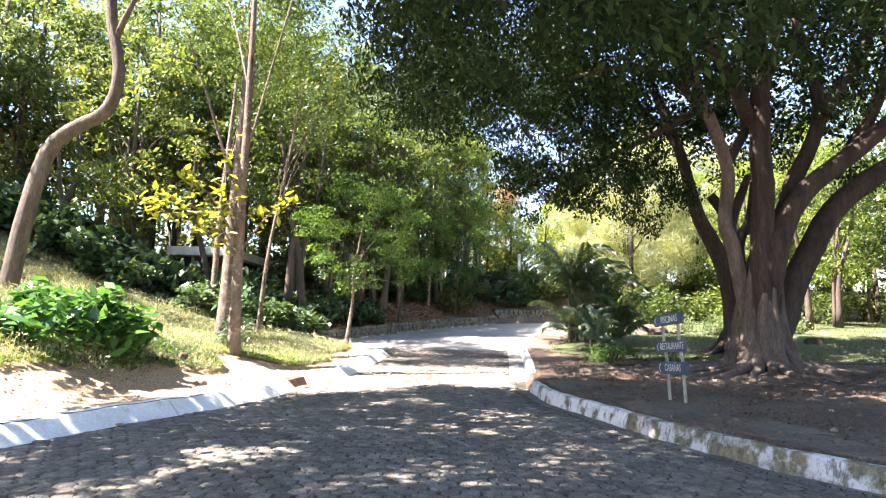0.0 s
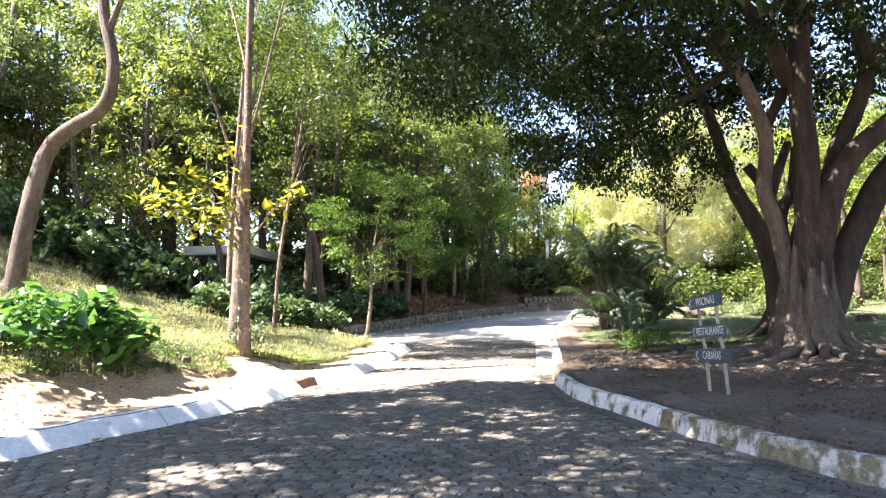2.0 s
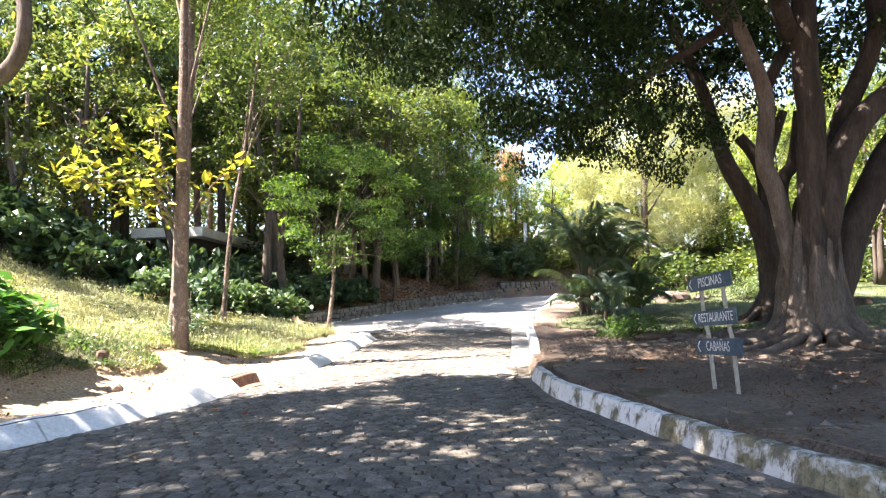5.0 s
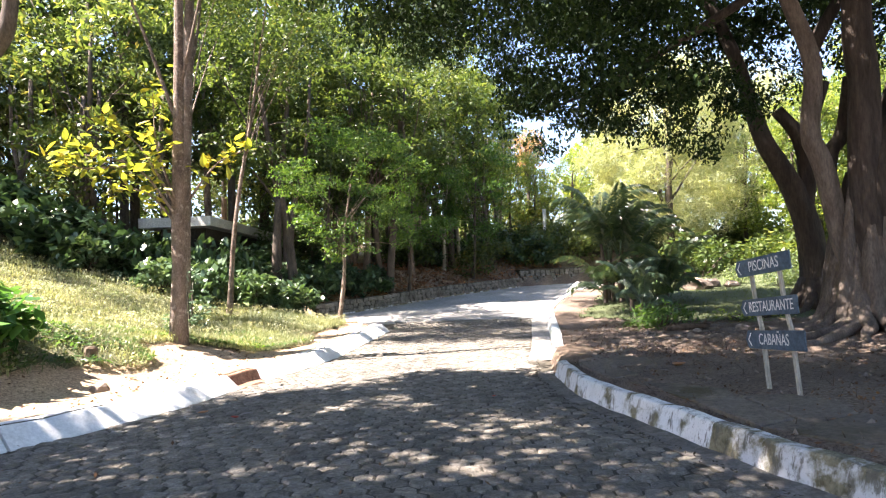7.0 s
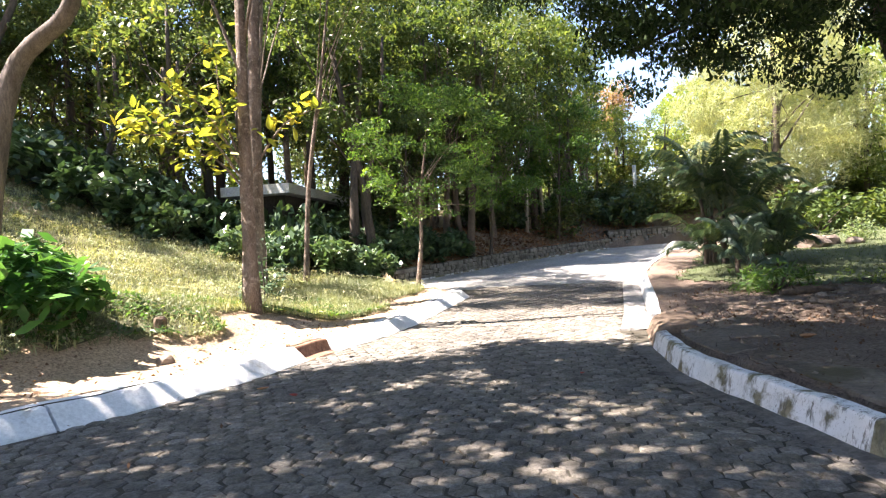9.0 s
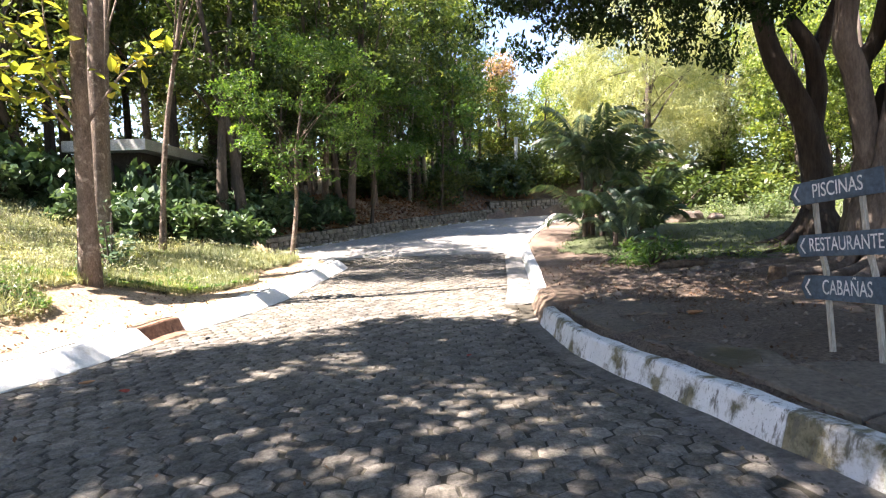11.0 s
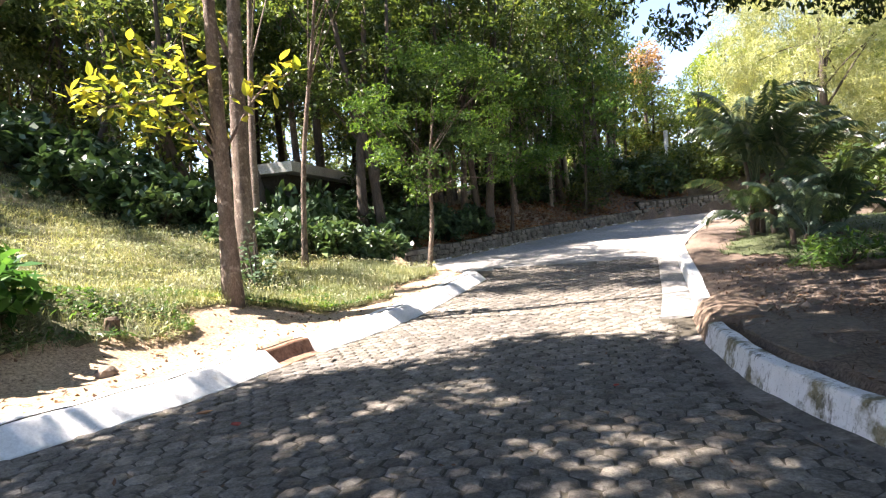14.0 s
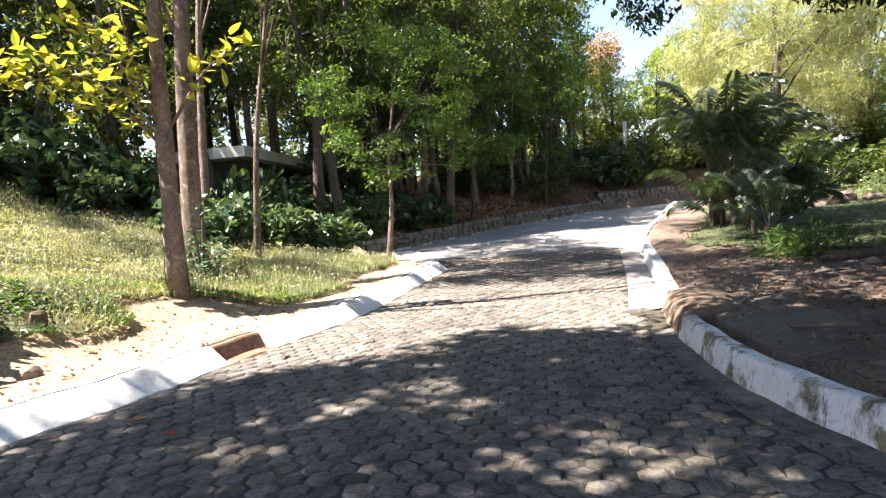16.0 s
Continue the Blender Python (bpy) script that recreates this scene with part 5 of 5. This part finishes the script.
cover("grass", "pale feathery seed heads of the bank grass", "grass", -20, -2.5, 10.5, 26, 36000, lambda x, y, r: grassy(x, y) & (patch(x, y, 1.7) + r.normal(0, .5, len(x)) > 0), 0.055, L_SEED, 112, .4, -.6, .31)
cover("ground_cover", "bright leafy herbs along the foot of the bank", "weeds", -11, -3, 10.8, 20, 30000, lambda x, y, r: grassy(x, y) & (bank(x, y) < 3.9) & (patch(x, y, 3.1) + r.normal(0, .4, len(x)) > .1), 0.11, L_SMALLTREE, 113, .45, .1, .14)
cover("lawn", "short green lawn beyond the fig tree", "grass", 3, 34, 18, 44, 60000, lambda x, y, r: lawny(x, y), 0.13, L_LAWN, 103, .12, -.7, .04)
cover("leaf_litter", "rust coloured dead leaves covering the bank behind the wall", "leaf litter", -7, 6, 28, 45, 26000, lambda x, y, r: (bank(x, y) > .3) & (bank(x, y) < 7), 0.16, L_LITTER, 104, .6, 0, .03, .15)
cover("leaf_litter", "scattered dead leaves and chips on bare soil", "leaf litter", 2.2, 12, 5, 21, 42000, lambda x, y, r: (x > right_edge(y) + .3) & (r.uniform(0, 1, len(x)) < .22 + .25 * patch(x, y)), 0.055, M_DEADLEAF, 105, .6, 0, .012, .15)
cover("leaf_litter", "scattered dead leaves on the sunny verge", "leaf litter", -9, -2, 5, 26, 3000, lambda x, y, r: (bank(x, y) > .2) & (bank(x, y) < 3.2), 0.07, M_DEADLEAF, 106, .6, 0, .012, .15)
cover("leaf_litter", "few dry leaves and twigs lying on the paving", "leaf litter", -5, 4, 2, 24, 420, lambda x, y, r: (bank(x, y) < -.1) & (x < right_edge(y) - .1), 0.05, M_DEADLEAF, 107, .5, 0, .01, .1)


cover("twigs", "dry twigs and bark chips on the soil under the fig", "twigs", 2.4, 12, 6, 21, 3500, lambda x, y, r: x > right_edge(y) + .35, 0.22, M_STUMP, 109, .05, 0, .012, .05)


cover("gutter_dirt", "dark soil crumbs and dry leaves caught along the gutter edge", "dirt", 1.4, 7.5, 4, 17, 60000, lambda x, y, r: np.abs(x - right_edge(y) + .31 + .03 * np.sin(3 * y)) < .06 * r.uniform(0, 1, len(x)) ** 2 + .01, 0.035, M_JOINT, 110, .7, 0, .014, .3)


def rubble():
    """Clods, chips and pebbles on the bare soil beyond the kerb."""
    rng = np.random.default_rng(44)
    x, y = rng.uniform(2.6, 13, 9000), rng.uniform(8, 21, 9000)
    band = np.exp(-((y - 17.6 - .25 * (x - 5)) / 1.3) ** 2)
    k = (x > right_edge(y) + .35) & (rng.uniform(0, 1, 9000) < .12 + .75 * band)
    x, y = x[k], y[k]
    n = len(x)
    r = .012 + .05 * rng.uniform(0, 1, n) ** 3
    r = r * (1 + .8 * (rng.uniform(0, 1, n) < .04))
    c = np.stack([x, y, land(x, y) + r * .2], 1)
    octa = np.array([(1, 0, 0), (0, 1, 0), (-1, 0, 0), (0, -1, 0), (0, 0, .75), (0, 0, -.75)])
    v = c[:, None, :] + octa[None] * r[:, None, None] * rng.uniform(.55, 1.3, (n, 6, 3)) + rng.normal(0, .15, (n, 6, 3)) * r[:, None, None]
    tri = np.array([(0, 1, 4), (1, 2, 4), (2, 3, 4), (3, 0, 4), (1, 0, 5), (2, 1, 5), (3, 2, 5), (0, 3, 5)])
    f = (tri[None] + 6 * np.arange(n)[:, None, None]).reshape(-1, 3)
    tagged(new("rubble", mesh_of("rubble", v.reshape(-1, 3).tolist(), f.tolist(), M_ROCK)), "clods, stone chips and pebbles strewn on the soil", "rubble", kind="stuff")


rubble()


def turf(name, label, keep, x0, x1, y0, y1, mat):
    """A thin skin of turf over the ground where grass grows."""
    xs, ys = np.arange(x0, x1, .3), np.arange(y0, y1, .3)
    gx, gy = np.meshgrid(xs, ys)
    gz = land(gx, gy) + .025
    idx = np.arange(gx.size).reshape(gx.shape)
    q = np.stack([idx[:-1, :-1], idx[:-1, 1:], idx[1:, 1:], idx[1:, :-1]], -1).reshape(-1, 4)
    c = keep(gx, gy)
    ok = (c[:-1, :-1] & c[:-1, 1:] & c[1:, 1:] & c[1:, :-1]).ravel()
    me = mesh_of(name, np.stack([gx, gy, gz], -1).reshape(-1, 3).tolist(), q[ok].tolist(), mat, True)
    return tagged(new(name, me), label, "grass", kind="structure")


M_TURF = rough_surface("turf", 1.0, [(.3, G(.075, .078, .04)), (.7, G(.16, .15, .085))], fine=30, dist=.03)
# darker, greener turf copy: tree shade over the lawn is put into the colour
M_TURF_SHADED = rough_surface("shaded_lawn", 1.0, [(.3, G(.055, .07, .032)), (.7, G(.1, .115, .055))], fine=30, dist=.03)
turf("ground_bank_turf", "thin grassy turf on the bank", grassy, -26, -2.5, 10, 26.4, M_TURF)
turf("ground_lawn_turf", "thin lawn turf on the island, darkened for the trees' shade", lawny, 3, 34, 18, 44, M_TURF_SHADED)

stone_wall()


def old_slabs():
    """Cracked pieces of an old concrete path, half sunk in the soil behind the right kerb."""
    rnd = random.Random(33)
    cuts = [7.2, 8.3, 9.2, 10.4, 11.3, 12.5, 13.2, 14.3, 15.2, 16.3]
    sides = [(rnd.uniform(.32, .4), rnd.uniform(.75, 1.0), rnd.uniform(1.25, 1.75), rnd.uniform(-.25, .25), rnd.uniform(-.3, .3)) for _ in cuts]
    for k in range(len(cuts) - 1):
        for lane in (0, 1):
            if rnd.random() < (.1 if lane == 0 else .35):
                continue
            ring = []
            for q, end in ((k, 0), (k, 1), (k + 1, 1), (k + 1, 0)):
                s = sides[q]
                out = s[lane + end]
                y = cuts[q] + (s[3] if end else s[4]) * .8 + (.02 if q == k else -.02)
                ring.append((float(right_edge(cuts[q])) + out + (.02 if end == 0 else -.02), y))
                if end == 1 and q == k:
                    ring.append((ring[-1][0] + rnd.uniform(-.06, .1), cuts[k] + .55 + rnd.uniform(-.1, .1)))
            cx, cy = sum(p[0] for p in ring) / 5, sum(p[1] for p in ring) / 5
            n = len(ring)
            v = [(a - cx, c - cy, land1(a, c) - .05) for a, c in ring] + [(a - cx, c - cy, land1(a, c) + .008 + rnd.uniform(0, .012)) for a, c in ring] + [((a - cx) * .95, (c - cy) * .96, land1(a, c) + .018 + rnd.uniform(0, .012)) for a, c in ring]
            f = [(l * n + i, l * n + (i + 1) % n, (l + 1) * n + (i + 1) % n, (l + 1) * n + i) for l in range(2) for i in range(n)] + [tuple(range(2 * n, 3 * n))]
            ob = tagged(new("concrete_slab", mesh_of("slab", v, f, M_SLAB)), "cracked dark concrete slab sunk into the soil", "slab", "old path slabs")
            ob.matrix_basis = Matrix.Translation((cx, cy, 0))


old_slabs()


# ---- paving stones ----
def paving():
    rnd = random.Random(20)
    px, py = 0.204, 0.177

    def block(seed):
        r = random.Random(seed)
        k, v = 6, []
        base = [(math.cos(math.pi / 2 + i * math.pi / 3), math.sin(math.pi / 2 + i * math.pi / 3)) for i in range(6)]
        jit = [(r.uniform(-.013, .013), r.uniform(-.013, .013)) for _ in range(6)]
        for s, z in ((.1125, -.035), (.111, .002), (.095, .0165)):
            for (a, b), (ja, jb) in zip(base, jit):
                v.append((a * s * .97 + ja, b * s + jb, z))
        v.append((r.uniform(-.02, .02), r.uniform(-.02, .02), .02))
        f = []
        for l in range(2):
            for i in range(k):
                f.append((l * k + i, l * k + (i + 1) % k, (l + 1) * k + (i + 1) % k, (l + 1) * k + i))
        for i in range(k):
            f.append((2 * k + i, 2 * k + (i + 1) % k, 18))
        return v, f
    shapes = [block(s) for s in range(12)]
    meshes = [mesh_of("paving_block", v, f, M_PAVER) for v, f in shapes]
    arrs = [(np.array(v), f) for v, f in shapes]
    verts, faces, count, single = [], [], 0, 0
    ys = np.arange(-3.0, 26.0, py)
    for j, y in enumerate(ys):
        x = -8.4 + (px / 2 if j % 2 else 0)
        while x < 10:
            xx, yy = x + rnd.uniform(-.008, .008) + .03 * math.sin(.7 * y), y + rnd.uniform(-.008, .008) + .04 * math.sin(.9 * x)
            x += px
            if xx < float(left_edge(yy)) + .32 or xx > float(right_edge(yy)) - (.5 if yy > 17 else .31):
                continue
            if 24.2 < yy and xx < -2:
                continue
            s = rnd.randrange(12)
            z = float(road_z(yy)) + rnd.uniform(-.009, .005)
            turn = rnd.choice((0, math.pi)) + rnd.uniform(-.08, .08)
            if 10.6 < yy < 13.2 and -1.2 < xx < 1.5 and single < 300:
                ob = part("paving_block", meshes[s], ROAD)
                ob.matrix_basis = Matrix.Translation((xx, yy, z)) @ Matrix.Rotation(turn, 4, "Z") @ Matrix.Rotation(rnd.uniform(-.03, .03), 4, "X")
                single += 1
                continue
            v, f = arrs[s]
            c, sn = math.cos(turn), math.sin(turn)
            w = np.stack([v[:, 0] * c - v[:, 1] * sn + xx, v[:, 0] * sn + v[:, 1] * c + yy, v[:, 2] + z + (v[:, 0] * rnd.uniform(-.03, .03))], 1)
            verts.extend(w.tolist())
            faces.extend([tuple(i + count for i in q) for q in f])
            count += len(v)
    ob = part("paving", mesh_of("paving", verts, faces, M_PAVER), ROAD, "worn grey hexagonal paving blocks")
    ob["kind"] = "stuff"


paving()
